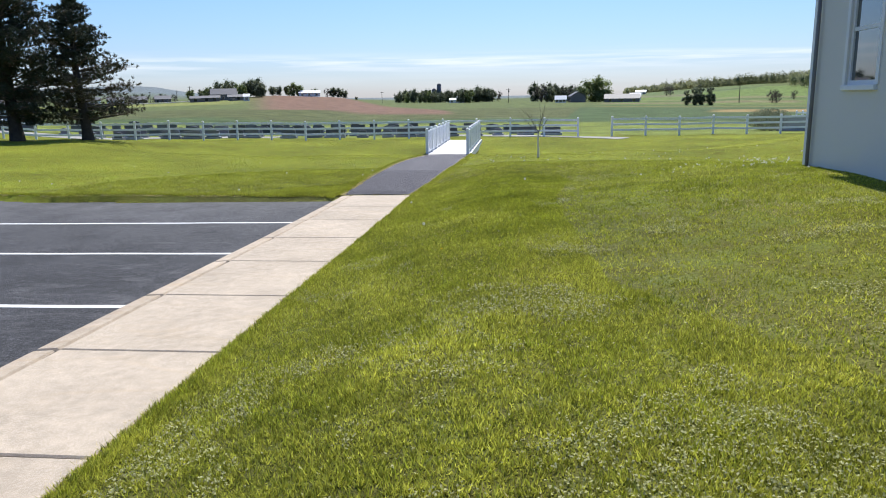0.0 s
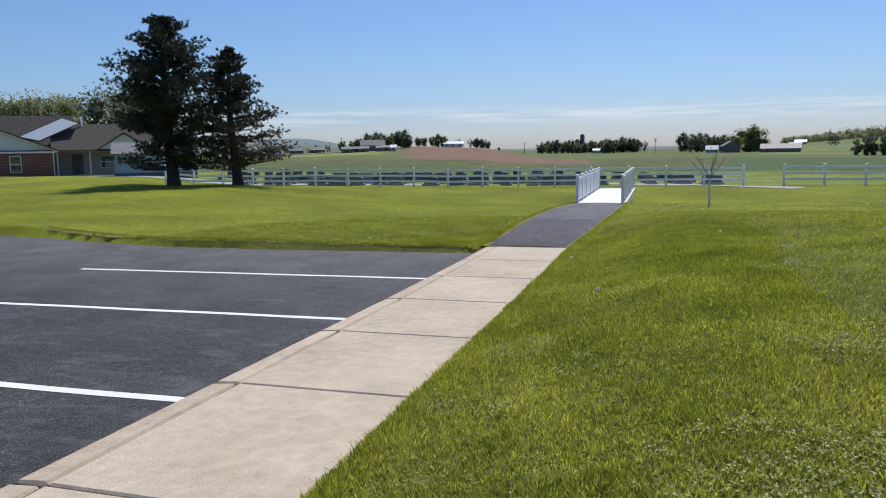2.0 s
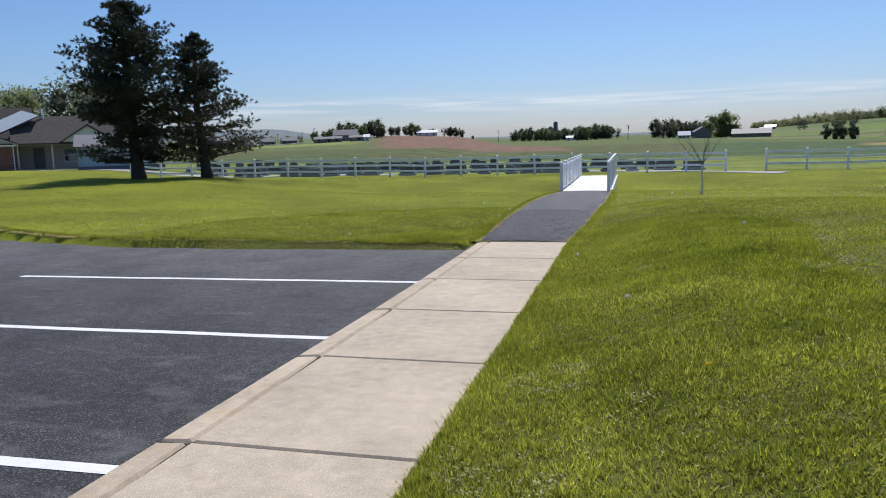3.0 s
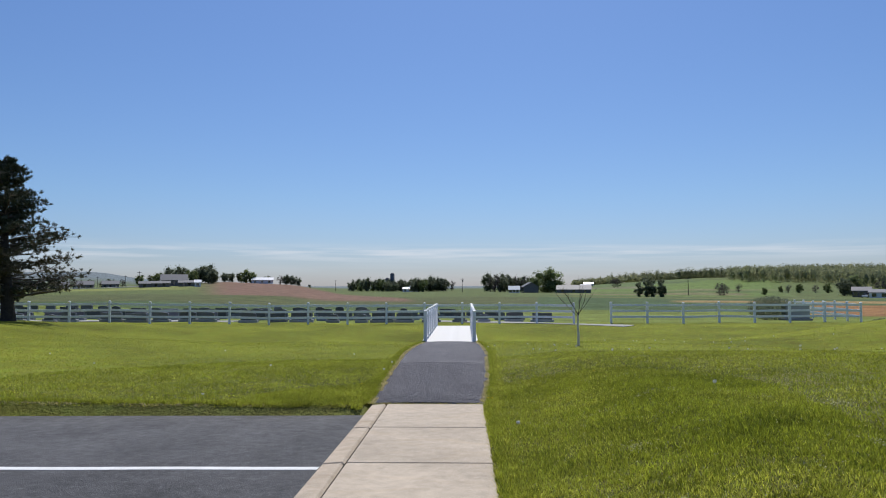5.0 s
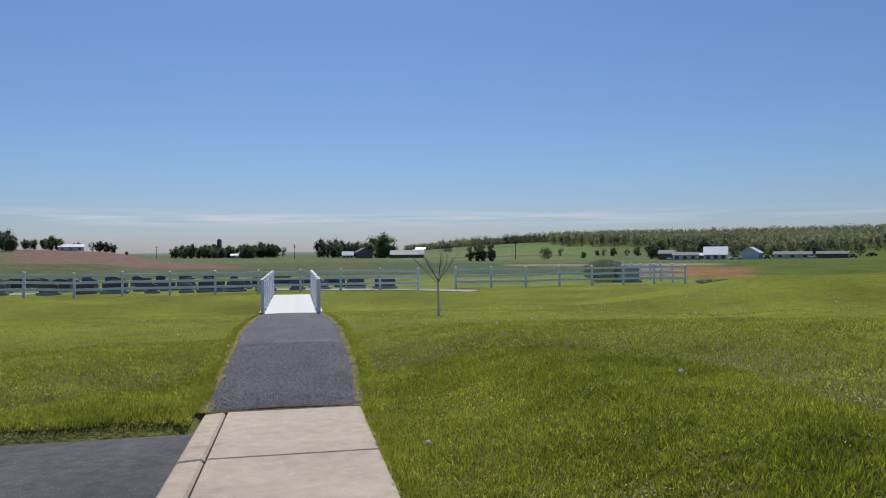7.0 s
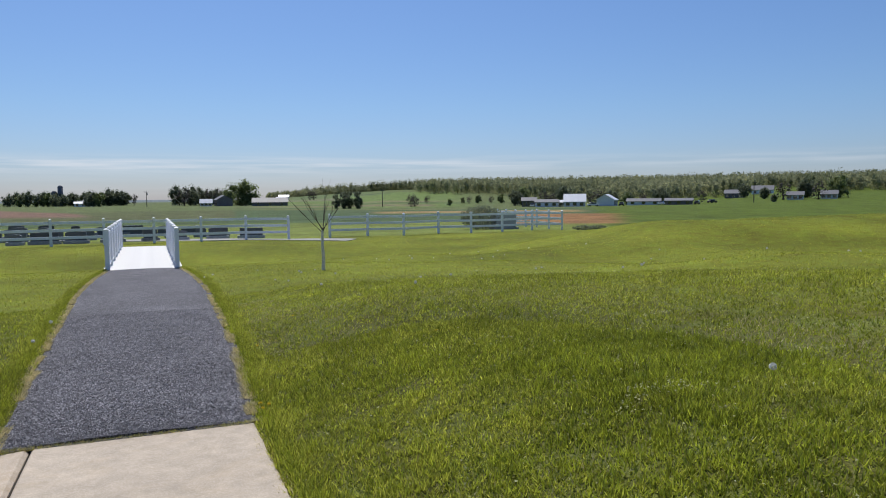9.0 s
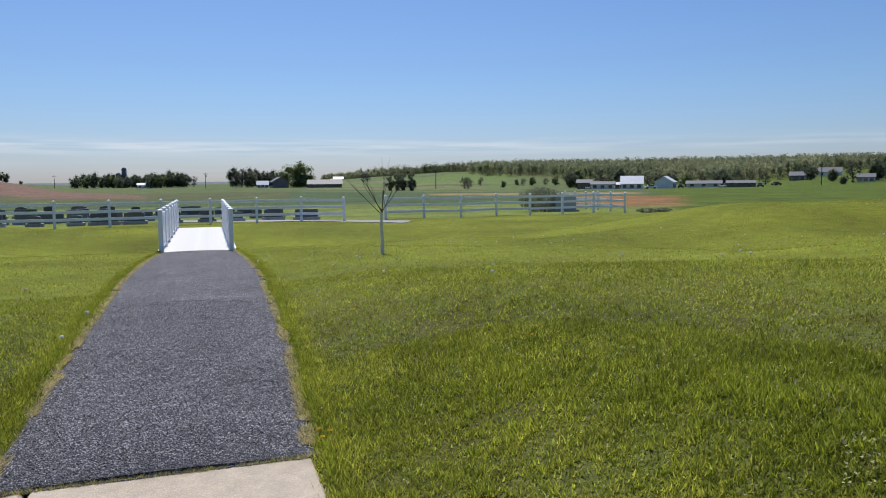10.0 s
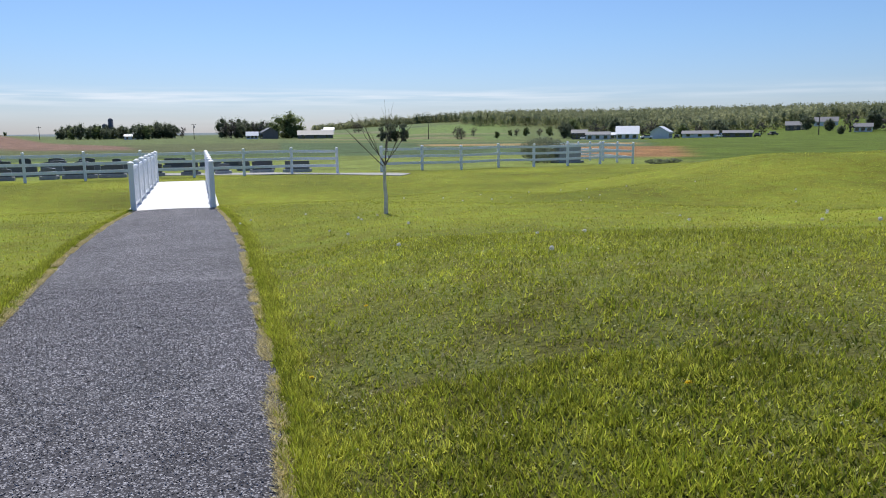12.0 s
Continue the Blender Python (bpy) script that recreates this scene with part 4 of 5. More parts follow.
def gable_wall(bm, x, t, y0, y1, z0, z1):
    ym = (y0 + y1) / 2
    a = [bm.verts.new((x, yy, zz)) for yy, zz in ((y0, z0), (y1, z0), (ym, z1))]
    b = [bm.verts.new((x + t, yy, zz)) for yy, zz in ((y0, z0), (y1, z0), (ym, z1))]
    bm.faces.new(a)
    bm.faces.new(b[::-1])
    for i in range(3):
        j = (i + 1) % 3
        bm.faces.new((a[i], b[i], b[j], a[j]))
    bmesh.ops.recalc_face_normals(bm, faces=bm.faces)
    return bm


def window(parent, m, w, h, name="window"):
    f = part(name, boxes((-w / 2, w / 2, -0.03, 0.05, -h / 2, -h / 2 + 0.07), (-w / 2, w / 2, -0.03, 0.05, h / 2 - 0.07, h / 2), (-w / 2, -w / 2 + 0.07, -0.03, 0.05, -h / 2 + 0.07, h / 2 - 0.07),
                         (w / 2 - 0.07, w / 2, -0.03, 0.05, -h / 2 + 0.07, h / 2 - 0.07), (-w / 2 + 0.07, w / 2 - 0.07, -0.02, 0.04, -0.03, 0.03)), M_TRIM, parent, "white window frame")
    f.matrix_basis = m
    part("pane", boxes((-w / 2 + 0.07, w / 2 - 0.07, 0.0, 0.015, -h / 2 + 0.07, -0.03)), M_GLASS, f)
    part("pane", boxes((-w / 2 + 0.07, w / 2 - 0.07, 0.0, 0.015, 0.03, h / 2 - 0.07)), M_GLASS, f)
    return f


def farm_building(name, label, az, r, length, depth, eave, ridge, wall, roof, turn, openings=3):
    x, y, z = at_az(az, r)
    t = thing(name, label, "farm building", pose(x, y, z - 0.1, 0, 0, turn))
    bm = bmesh.new()
    box(bm, -length / 2, length / 2, -depth / 2, depth / 2, 0, eave)
    part("wall", bm, wall, t)
    for gx in (-length / 2, length / 2 - 0.15):
        part("gable", gable_wall(bmesh.new(), gx, 0.15, -depth / 2, depth / 2, eave, ridge), wall, t)
    bm = bmesh.new()
    gable(bm, -length / 2, length / 2, -depth / 2, depth / 2, eave + 0.02, ridge + 0.05, 0.4, 0.15)
    part("roof", bm, roof, t)
    for k in range(openings):
        xx = -length / 2 + length * (k + 0.5) / openings
        h = min(2.2, eave * 0.6)
        o = part("opening", boxes((-0.7, 0.7, -0.04, 0.02, 0, h), bevel=0.01), M_GLASS, t)
        o.location = (xx, -depth / 2 - 0.02, 0.5)
    return t


farm_building("barn", "long white farm barn with a pale metal roof", 35.0, 300, 8.2, 8, 2.2, 5.0, M_WHITE_WALL, M_METAL_ROOF, -33)
farm_building("farm_shed", "low grey farm shed with a white roof", 32.8, 300, 9, 7, 2.0, 3.0, M_WHITE_WALL, M_GREY_ROOF, -33)
farm_building("farmhouse", "white farmhouse with a gabled roof far off", 37.5, 300, 5.5, 7, 2.6, 4.6, M_WHITE_WALL, M_METAL_ROOF, 40)
farm_building("farm_shed", "row of low pale sheds beside a hedge", 40.3, 310, 13, 5, 1.6, 2.6, M_SIDING, M_GREY_ROOF, -40)
farm_building("farm_shed", "low dark shed with a flat shadowed front", 42.9, 300, 10, 5, 1.7, 2.5, M_GREY_WALL, M_GREY_ROOF, -43)
farm_building("hill_house", "pale house on the far green slope", 48.9, 480, 12, 8, 2.6, 5, M_SIDING, M_GREY_ROOF, -48)
farm_building("hill_house", "small pale house below the wood", 51.0, 330, 6, 5, 2.0, 3.2, M_SIDING, M_GREY_ROOF, -50)
farm_building("shed_by_trees", "low shed with a bright white metal roof", 6.0, 392, 5.6, 4, 1.9, 3.6, M_WHITE_WALL, M_METAL_ROOF, -6)
farm_building("barn", "dark grey barn with a gabled roof by trees", 7.25, 400, 7, 8.0, 3.4, 5.6, M_GREY_WALL, M_GREY_ROOF, -82)
farm_building("barn", "dark low barn with a wide grey roof", 10.8, 400, 18, 9, 2.0, 4.2, M_GREY_WALL, M_GREY_ROOF, -10)
farm_building("farmhouse", "white farmhouse beyond the fields", 11.7, 480, 6.5, 6, 2.4, 4.6, M_WHITE_WALL, M_METAL_ROOF, -12)
farm_building("farmhouse", "small white house on the hillside", 11.9, 760, 10, 7, 2.6, 4.4, M_WHITE_WALL, M_METAL_ROOF, -12)
farm_building("farmhouse", "dark roofed house among trees on the crest", -20.9, 440, 14, 8, 3.5, 6.5, M_GREY_WALL, M_GREY_ROOF, 20)
farm_building("farm_shed", "long white shed on the field crest", -14.3, 505, 14, 6, 2.5, 4.0, M_WHITE_WALL, M_METAL_ROOF, 14)
farm_building("farm_shed", "small white shed at the field corner", -19.2, 400, 3, 4, 2.4, 3.6, M_WHITE_WALL, M_METAL_ROOF, 20, 1)
farm_building("farm_shed", "pale shed by far trees", -2.5, 600, 12, 6, 2.4, 3.6, M_WHITE_WALL, M_METAL_ROOF, 2)
for az in (-23.0, -22.2, -21.6, -20.2, -19.8):
    farm_building("farm_shed", "small dark shed in a farmyard row", az, 415, 5.5, 4, 2.2, 3.2, M_GREY_WALL, M_GREY_ROOF, 20, 1)
for az in (-31.5, -30.2, -28.6, -27.0, -25.3):
    farm_building("farmhouse", "distant house by the main road", az, 620, 12, 8, 3, 5.5, M_WHITE_WALL if az < -28 else M_GREY_WALL, M_GREY_ROOF, 25)


def silo(az, r, h, w):
    x, y, z = at_az(az, r)
    t = thing("silo", "tall dark stave silo with a domed cap", "silo", pose(x, y, z - 0.2))
    part("shaft", tube(bmesh.new(), (0, 0, 0), (0, 0, h), w, w, 16), M_SILO, t, smooth=True)
    bm = bmesh.new()
    bmesh.ops.create_uvsphere(bm, u_segments=16, v_segments=8, radius=w)
    bmesh.ops.translate(bm, vec=(0, 0, h), verts=bm.verts)
    part("dome", bm, M_SILO, t, smooth=True)


silo(-3.95, 660, 15, 2.0)
silo(-4.35, 662, 10.5, 2.2)


def pole(az, r, h, arms=True, box_on=False):
    x, y, z = at_az(az, r)
    t = thing("utility_pole", "weathered wooden utility pole beside a field", "utility pole", pose(x, y, z - 0.3, 0, 0, random.uniform(-40, 40)), group="utility poles")
    part("shaft", tube(bmesh.new(), (0, 0, 0), (0, 0, h), 0.19, 0.12, 10), M_POLE, t)
    if arms:
        part("crossarm", boxes((-1.2, 1.2, -0.06, 0.06, h - 0.7, h - 0.55), bevel=0.01), M_POLE, t)
        for dx in (-1.05, -0.4, 0.4, 1.05):
            part("insulator", tube(bmesh.new(), (dx, 0, h - 0.55), (dx, 0, h - 0.35), 0.06, 0.04, 6), M_GRANITE_BASE, t)
    if box_on:
        part("transformer", tube(bmesh.new(), (0.35, 0, h - 2.2), (0.35, 0, h - 1.2), 0.28, 0.28, 10), M_GREY_ROOF, t)


pole(19.6, 330, 8.0)
pole(1.76, 420, 8.5, box_on=True)
pole(-8.53, 520, 8.5)
pole(48.2, 300, 8.5)
pole(16.3, 560, 8.0)
for az, r in ((-28.9, 560), (-26.2, 600), (-24.3, 600), (-30.5, 560), (-23.4, 420)):
    pole(az, r, 9.0)


# bungalow
def build_house():
    hx, hy = -54.1, 44.3
    hz = gz(hx, hy)
    t = thing("bungalow", "red brick bungalow with grey shingle roofs and a porch", "house", pose(hx, hy, hz, 0, 0, 44))
    # local x runs to the right seen from the walk, y away from it
    part("wall", boxes((-22, 0.2, 0, 11, -0.3, 2.55)), M_BRICK, t, "red brick wall")
    part("porch_wall", boxes((0.2, 9.5, 3.2, 10, -0.3, 2.55)), M_PORCH, t, "shaded pale porch wall")
    part("porch_floor", boxes((0.2, 9.5, 0.3, 3.2, -0.3, 0.08)), M_CONCRETE, t)
    bm = bmesh.new()
    gable_wall(bm, -10.2, 0.2, -7, 7, 2.55, 5.4)
    g = part("gable", bm, M_SIDING, t, "pale siding gable")
    g.matrix_basis = pose(-6.8, 10.3, 0, 0, 0, 90)
    bm = bmesh.new()
    gable(bm, -0.6, 12, -7, 7, 2.6, 5.5, 0.45, 0.14)
    g = part("roof", bm, M_SHINGLE, t, "grey shingle roof")
    g.matrix_basis = pose(-6.8, 0.3, 0, 0, 0, 90)
    bm = bmesh.new()
    gable_wall(bm, 0, 0.2, -7, 7, 2.57, 5.45)
    g = part("front_gable", bm, M_SIDING, t, "pale siding gable over brick")
    g.matrix_basis = pose(-6.8, 0.05, 0, 0, 0, 90)
    bm = bmesh.new()
    gable(bm, 0.4, 9.6, 0.2, 9.8, 2.6, 5.1, 0.4, 0.14)
    part("roof", bm, M_SHINGLE, t, "grey shingle roof over the porch")
    bm = bmesh.new()
    gable_wall(bm, 9.4, 0.2, 0.2, 9.8, 2.55, 5.05)
    part("gable", bm, M_SIDING, t)
    bm = bmesh.new()
    gable(bm, -16, 1.8, 8, 16, 3.3, 6.3, 0.4, 0.14)
    part("roof", bm, M_SHINGLE, t, "rear grey shingle roof")
    bm = bmesh.new()
    gable_wall(bm, 1.6, 0.2, 8, 16, 3.0, 6.2)
    part("gable", bm, M_WHITE_WALL, t, "white rear gable")
    part("rear_wall", boxes((-16, 1.8, 10.5, 15.5, 2.5, 3.3)), M_WHITE_WALL, t)
    # rear wing's roof slope rising towards its ridge; its sunlit sheen is painted pale
    bm = bmesh.new()
    lo = [bm.verts.new((x, 1.2 + 0.8 * (z - 3.5), z)) for x, z in ((-2.6, 3.9), (-1.0, 3.5), (2.6, 5.25), (1.2, 5.75))]
    hi = [bm.verts.new((v.co.x, v.co.y + 1.6, v.co.z - 0.1)) for v in lo]
    bm.faces.new(lo)
    bm.faces.new(hi[::-1])
    for i in range(4):
        bm.faces.new((lo[i], lo[(i + 1) % 4], hi[(i + 1) % 4], hi[i]))
    bmesh.ops.recalc_face_normals(bm, faces=bm.faces)
    part("sunlit_roof_slope", bm, M_SIDING, t, "roof slope of the rear wing, sun sheen painted pale")
    bm = bmesh.new()
    gable_wall(bm, -0.1, 0.2, -2.3, 2.3, 2.6, 4.1)
    g = part("porch_gable", bm, M_WHITE_WALL, t, "white gable over the porch end")
    g.matrix_basis = pose(6.6, -0.25, 0, 0, 0, 90)
    bm = bmesh.new()
    gable(bm, -0.2, 3.4, -2.3, 2.3, 2.62, 4.15, 0.3, 0.12)
    g = part("porch_gable_roof", bm, M_SHINGLE, t)
    g.matrix_basis = pose(6.6, -0.3, 0, 0, 0, 90)
    for x in (0.5, 3.4, 6.4, 9.2):
        part("porch_post", boxes((x - 0.07, x + 0.07, 0.45, 0.59, 0.08, 2.45), bevel=0.01), M_TRIM, t)
    part("fascia", boxes((0.2, 9.7, 0.0, 0.06, 2.36, 2.56)), M_TRIM, t)
    part("fascia", boxes((-11.2, 0.4, -0.42, -0.36, 2.28, 2.44)), M_TRIM, t)
    slope = math.degrees(math.atan2(2.9, 7))
    for sx in (-1, 1):
        rb = part("rake_board", boxes((-4.05, 4.05, -0.05, 0.05, -0.12, 0.1), bevel=0.01), M_TRIM, t)
        rb.matrix_basis = pose(-6.8 + sx * 3.72, -0.45, 3.98, 0, sx * slope, 0)
    part("downspout", boxes((0.1, 0.2, -0.12, -0.02, 0, 2.5), bevel=0.01), M_TRIM, t)
    part("vent_pipe", tube(bmesh.new(), (3.0, 4.6, 4.6), (3.0, 4.6, 6.0), 0.1, 0.1, 8), M_TRIM, t)
    window(t, pose(-3.1, -0.03, 1.25), 1.0, 1.6)
    window(t, pose(-8.0, -0.03, 1.25), 1.0, 1.6)
    window(t, pose(5.2, 3.17, 1.3), 1.5, 1.3)
    part("door", boxes((1.8, 2.8, 3.12, 3.2, 0.08, 2.1), bevel=0.01), M_GREY_WALL, t)
    # brick courses that can be told apart near the corner
    for k in range(18):
        part("mortar_course", boxes((-10.9, 0.21, -0.006, 0.0, 0.0 + k * 0.14, 0.012 + k * 0.14)), M_MORTAR, t)
    sx, sy = -39.9, 41.5
    s = thing("garden_shed", "blue-grey sided shed behind the pines", "shed", pose(sx, sy, gz(sx, sy), 0, 0, 37))
    part("wall", boxes((-3.4, 3.4, 0, 4, -0.3, 2.0)), M_SHED, s)
    bm = bmesh.new()
    gable(bm, -3.4, 3.4, 0, 4, 2.0, 2.9, 0.25, 0.1)
    part("roof", bm, M_GREY_ROOF, s, "grey metal roof")
    for x in (-3.4, 3.25):
        bm = bmesh.new()
        gable_wall(bm, x, 0.15, 0, 4, 2.0, 2.9)
        part("gable", bm, M_SIDING, s)
    part("skirting", boxes((-3.42, 3.42, -0.02, 0.0, -0.3, 0.3)), M_GREY_WALL, s, "dark foot of the wall")
    # yard fence in front of the porch
    f = thing("yard_fence", "low pale rail fence with tan wooden posts", "fence", pose(0, 0, 0))
    pts = [at_az(a, r) for a, r in ((-42.6, 67), (-41.5, 66), (-40.4, 65), (-39.3, 64), (-38.2, 63))]
    for i, (x, y, z) in enumerate(pts):
        part("post", boxes((x - 0.09, x + 0.09, y - 0.09, y + 0.09, z - 0.2, z + 1.0), bevel=0.01), M_WOODPOST if i < 2 else M_TRIM, f)
        if i + 1 < len(pts):
            q = pts[i + 1]
            d = Vector(q) - Vector((x, y, z))
            for h in (0.45, 0.8):
                rl = part("rail", boxes((-d.length / 2, d.length / 2, -0.02, 0.02, -0.05, 0.05)), M_TRIM, f)
                rl.matrix_basis = Matrix.Translation((Vector(q) + Vector((x, y, z))) / 2 + Vector((0, 0, h))) @ d.to_track_quat("X", "Z").to_matrix().to_4x4()


build_house()


# grey building beside the lawn
def build_hall():
    x0, y1, zg = 9.2, -1.85, 0.4
    t = thing("hall", "grey stuccoed building with white corner trim and sash window", "building", pose(0, 0, 0))
    wy0, wy1, wz0, wz1 = -4.35, -3.3, 2.28, 4.05
    part("wall", boxes((x0, x0 + 0.3, -26, wy0, zg - 0.4, 5.2), (x0, x0 + 0.3, wy1, y1, zg - 0.4, 5.2), (x0, x0 + 0.3, wy0, wy1, zg - 0.4, wz0), (x0, x0 + 0.3, wy0, wy1, wz1, 5.2)), M_STUCCO, t)
    part("wall", boxes((x0 + 0.3, x0 + 12, y1 - 0.3, y1, zg - 0.6, 5.2)), M_STUCCO, t)
    part("wall", boxes((x0 + 0.3, x0 + 12, -26, -25.7, zg - 0.4, 5.2)), M_STUCCO, t)
    part("wall", boxes((x0 + 11.7, x0 + 12, -25.7, y1 - 0.3, zg - 0.4, 5.2)), M_STUCCO, t)
    part("ceiling", boxes((x0 + 0.3, x0 + 11.7, -25.7, y1 - 0.3, 4.95, 5.05)), M_TRIM, t)
    part("corner_trim", boxes((x0 - 0.03, x0 + 0.0, y1 - 0.16, y1 + 0.03, zg - 0.3, 5.2), (x0, x0 + 0.18, y1, y1 + 0.03, zg - 0.3, 5.2)), M_TRIM, t)
    bm = bmesh.new()
    tube(bm, (x0 - 0.07, y1 - 0.28, 0.3), (x0 - 0.07, y1 - 0.28, 5.1), 0.035, 0.035, 8)
    part("downpipe", bm, M_GREY_ROOF, t, smooth=True)
    bm = bmesh.new()
    gable(bm, -12.1, 12.1, -6, 6, 5.2, 8.0, 0.4, 0.15)
    r = part("roof", bm, M_SHINGLE, t)
    r.matrix_basis = pose(x0 + 6, -14, 0, 0, 0, 90)
    w = window(t, pose(x0 + 0.06, (wy0 + wy1) / 2, (wz0 + wz1) / 2, 0, 0, -90), wy1 - wy0, wz1 - wz0)
    part("sill", boxes((x0 - 0.06, x0 + 0.05, wy0 - 0.06, wy1 + 0.06, wz0 - 0.09, wz0 - 0.003), bevel=0.008), M_TRIM, t)
    part("casing", boxes((x0 - 0.02, x0, wy0 - 0.1, wy0, wz0, wz1)), M_TRIM, t)
    part("casing", boxes((x0 - 0.02, x0, wy1, wy1 + 0.1, wz0, wz1)), M_TRIM, t)
    part("blind", boxes((x0 + 0.2, x0 + 0.21, wy0, wy1, wz0, wz1)), M_TRIM, t, "pale blind behind the glass")


build_hall()


def far_car(az, r, material, turn, label):
    x, y, z = at_az(az, r)
    t = thing("car", label, "car", pose(x, y, z, 0, 0, turn), group="cars at the far farm")
    bm = boxes((-2.2, 2.2, -0.88, 0.88, 0.35, 0.95), bevel=0.12)
    part("body", bm, material, t)
    bm = boxes((-1.3, 1.1, -0.78, 0.78, 0.95, 1.5), bevel=0.2)
    part("cabin", bm, M_GLASS, t)
    for wx in (-1.4, 1.4):
        for wy in (-0.8, 0.8):
            part("wheel", tube(bmesh.new(), (wx, wy - 0.1, 0.33), (wx, wy + 0.1, 0.33), 0.33, 0.33, 12), M_RUBBER, t)


for az, r, mt, tn, lb in ((31.6, 292, M_CARWHITE, 60, "white car parked by a far farm"), (36.4, 288, M_CARWHITE, -20, "white car parked by a far farm"), (38.6, 290, M_CARDARK, 50, "dark car parked by a far farm"),
                          (41.6, 288, M_CARWHITE, 40, "white car parked by low sheds"), (44.2, 290, M_CARDARK, 40, "dark car parked by low sheds"), (45.3, 320, M_CARDARK, 10, "dark car on the green slope"), (-27.6, 470, M_CARWHITE, 70, "white car on the distant main road")):
    far_car(az, r, mt, tn, lb)
farm_building("farm_shed", "dark open-fronted farm shed", 31.4, 312, 6, 5, 2.6, 3.8, M_GREY_WALL, M_GREY_ROOF, -30)
farm_building("farm_shed", "pale lean-to beside the barn", 33.6, 305, 5, 4, 1.8, 2.6, M_SIDING, M_METAL_ROOF, -33)
farm_building("hill_house", "grey-roofed house at the wood's edge", 46.9, 420, 9, 7, 2.6, 4.4, M_GREY_WALL, M_GREY_ROOF, -46)
farm_building("hill_house", "white cottage among trees below the wood", 53.2, 340, 6, 5, 2.0, 3.4, M_SIDING, M_GREY_ROOF, -52)
for az, r, s, k in ((30.3, 330, 0.7, dark), (31.0, 340, 0.8, mid), (34.3, 335, 0.85, dark), (37.9, 330, 0.6, dark), (39.0, 325, 0.5, mid), (42.0, 330, 0.55, dark), (47.6, 400, 0.7, dark), (49.6, 300, 0.3, dark), (51.8, 350, 0.8, dark), (53.8, 352, 0.9, mid), (25.0, 340, 0.3, mid), (26.1, 380, 0.34, pale), (26.6, 380, 0.4, bareish), (27.4, 385, 0.42, mid), (28.4, 390, 0.4, bareish), (29.2, 392, 0.45, mid), (23.2, 380, 0.45, bareish)):
    k.put(az, r, s)
mon = thing("monument", "brown-grey granite block monument by the fence", "monument", pose(25.2, 43.6, gz(25.2, 43.6), 0, 0, 8))
part("block", boxes((-0.9, 0.9, -0.35, 0.35, 0.15, 1.1), bevel=0.03), M_GRANITE_BASE, mon)
part("plinth", boxes((-1.05, 1.05, -0.5, 0.5, -0.1, 0.15), bevel=0.02), M_GRANITE_BASE, mon)


# ---- grass ----
def lawn_ok(x, y):
    lot_m = (x < 0.0) & (y < lot_end(x) + 0.03) & (x > -26)
    walk_m = (x > -0.3) & (x < 1.365) & (y < 0.01)
    path_m = (x > edge_left(y) + 0.02) & (x < edge_right(y) - 0.02) & (y >= 0) & (y < 18.6)
    hall_m = (x > 9.15) & (y < -1.8)
    bridge_m = (x > -0.6) & (x < 1.65) & (y >= 18.4) & (y < 30.5)
    return ~(lot_m | walk_m | path_m | hall_m | bridge_m)


def lushness(x, y):
    """Where the sward is rank and dark: patches, most of them beside the stone path."""
    region = smooth01((x - 1.8) / 1.5) * smooth01((y + 9) / 4) * smooth01((1.2 - y) / 2.5)
    left = smooth01((-x - 0.4) / 0.5) * 0.35
    return 0.06 + 0.22 * smooth01((y + 10) / 4) + 0.6 * (region + left) * smooth01((patchy(x, y, 1.7, 90) + 0.35 * patchy(x, y, 0.35, 91) - 0.38) / 0.35) + 0.25 * smooth01((patchy(x, y, 0.55, 92) - 0.6) / 0.2)


def blades(x, y, z, l, width, lean, r):
    """Loose triangular blades, l long, leaning any way."""
    k = len(x)
    a, b = r.uniform(0, 2 * np.pi, k), r.uniform(0, 2 * np.pi, k)
    base = np.stack([x, y, z - 0.004], 1)
    side = np.stack([np.cos(a), np.sin(a), np.zeros(k)], 1) * width / 2
    tip = base + np.stack([np.cos(b) * l * lean, np.sin(b) * l * lean, l * np.sqrt(1 - 0.8 * lean ** 2)], 1)
    return np.stack([base - side, base + side, tip], 1)


def grass(name, n, x0, x1, y0, y1, near, far, length, width, seed, patch=None, material=None, label=""):
    r = np.random.RandomState(seed)
    x, y = r.uniform(x0, x1, n), r.uniform(y0, y1, n)
    d = line_distance(x, y)
    keep = lawn_ok(x, y) & (d >= near) & (d < far)
    if patch is not None:
        keep &= patch(x, y, r)
    else:
        keep &= (r.rand(n) < 0.22 + 1.1 * patchy(x, y, 0.11, seed + 2)) & (r.rand(n) < 1.3 - d / 38)
    x, y = x[keep], y[keep]
    z = sheet_z(x, y)
    l = length * r.uniform(0.5, 1.25, len(x)) * (0.4 + 0.75 * patchy(x, y, 0.09, seed) + 0.5 * patchy(x, y, 0.6, seed + 1))
    lush = r.rand(len(x)) < lushness(x, y) 
    l = np.where(lush, l * 1.2, l)
    tris = blades(x, y, z, l, width * r.uniform(0.7, 1.4, len(x))[:, None], r.uniform(0.2, 0.98, len(x)), r)
    if material is not None:
        return tagged(soup(name, tris, material), label, "grass", kind="stuff")
    tagged(soup(name, tris[~lush], M_BLADE), "short mown yellow-green grass blades of the lawn", "grass", kind="stuff")
    tagged(soup(name, tris[lush], M_LUSH), "darker lush grass tufts in the lawn", "grass", kind="stuff")


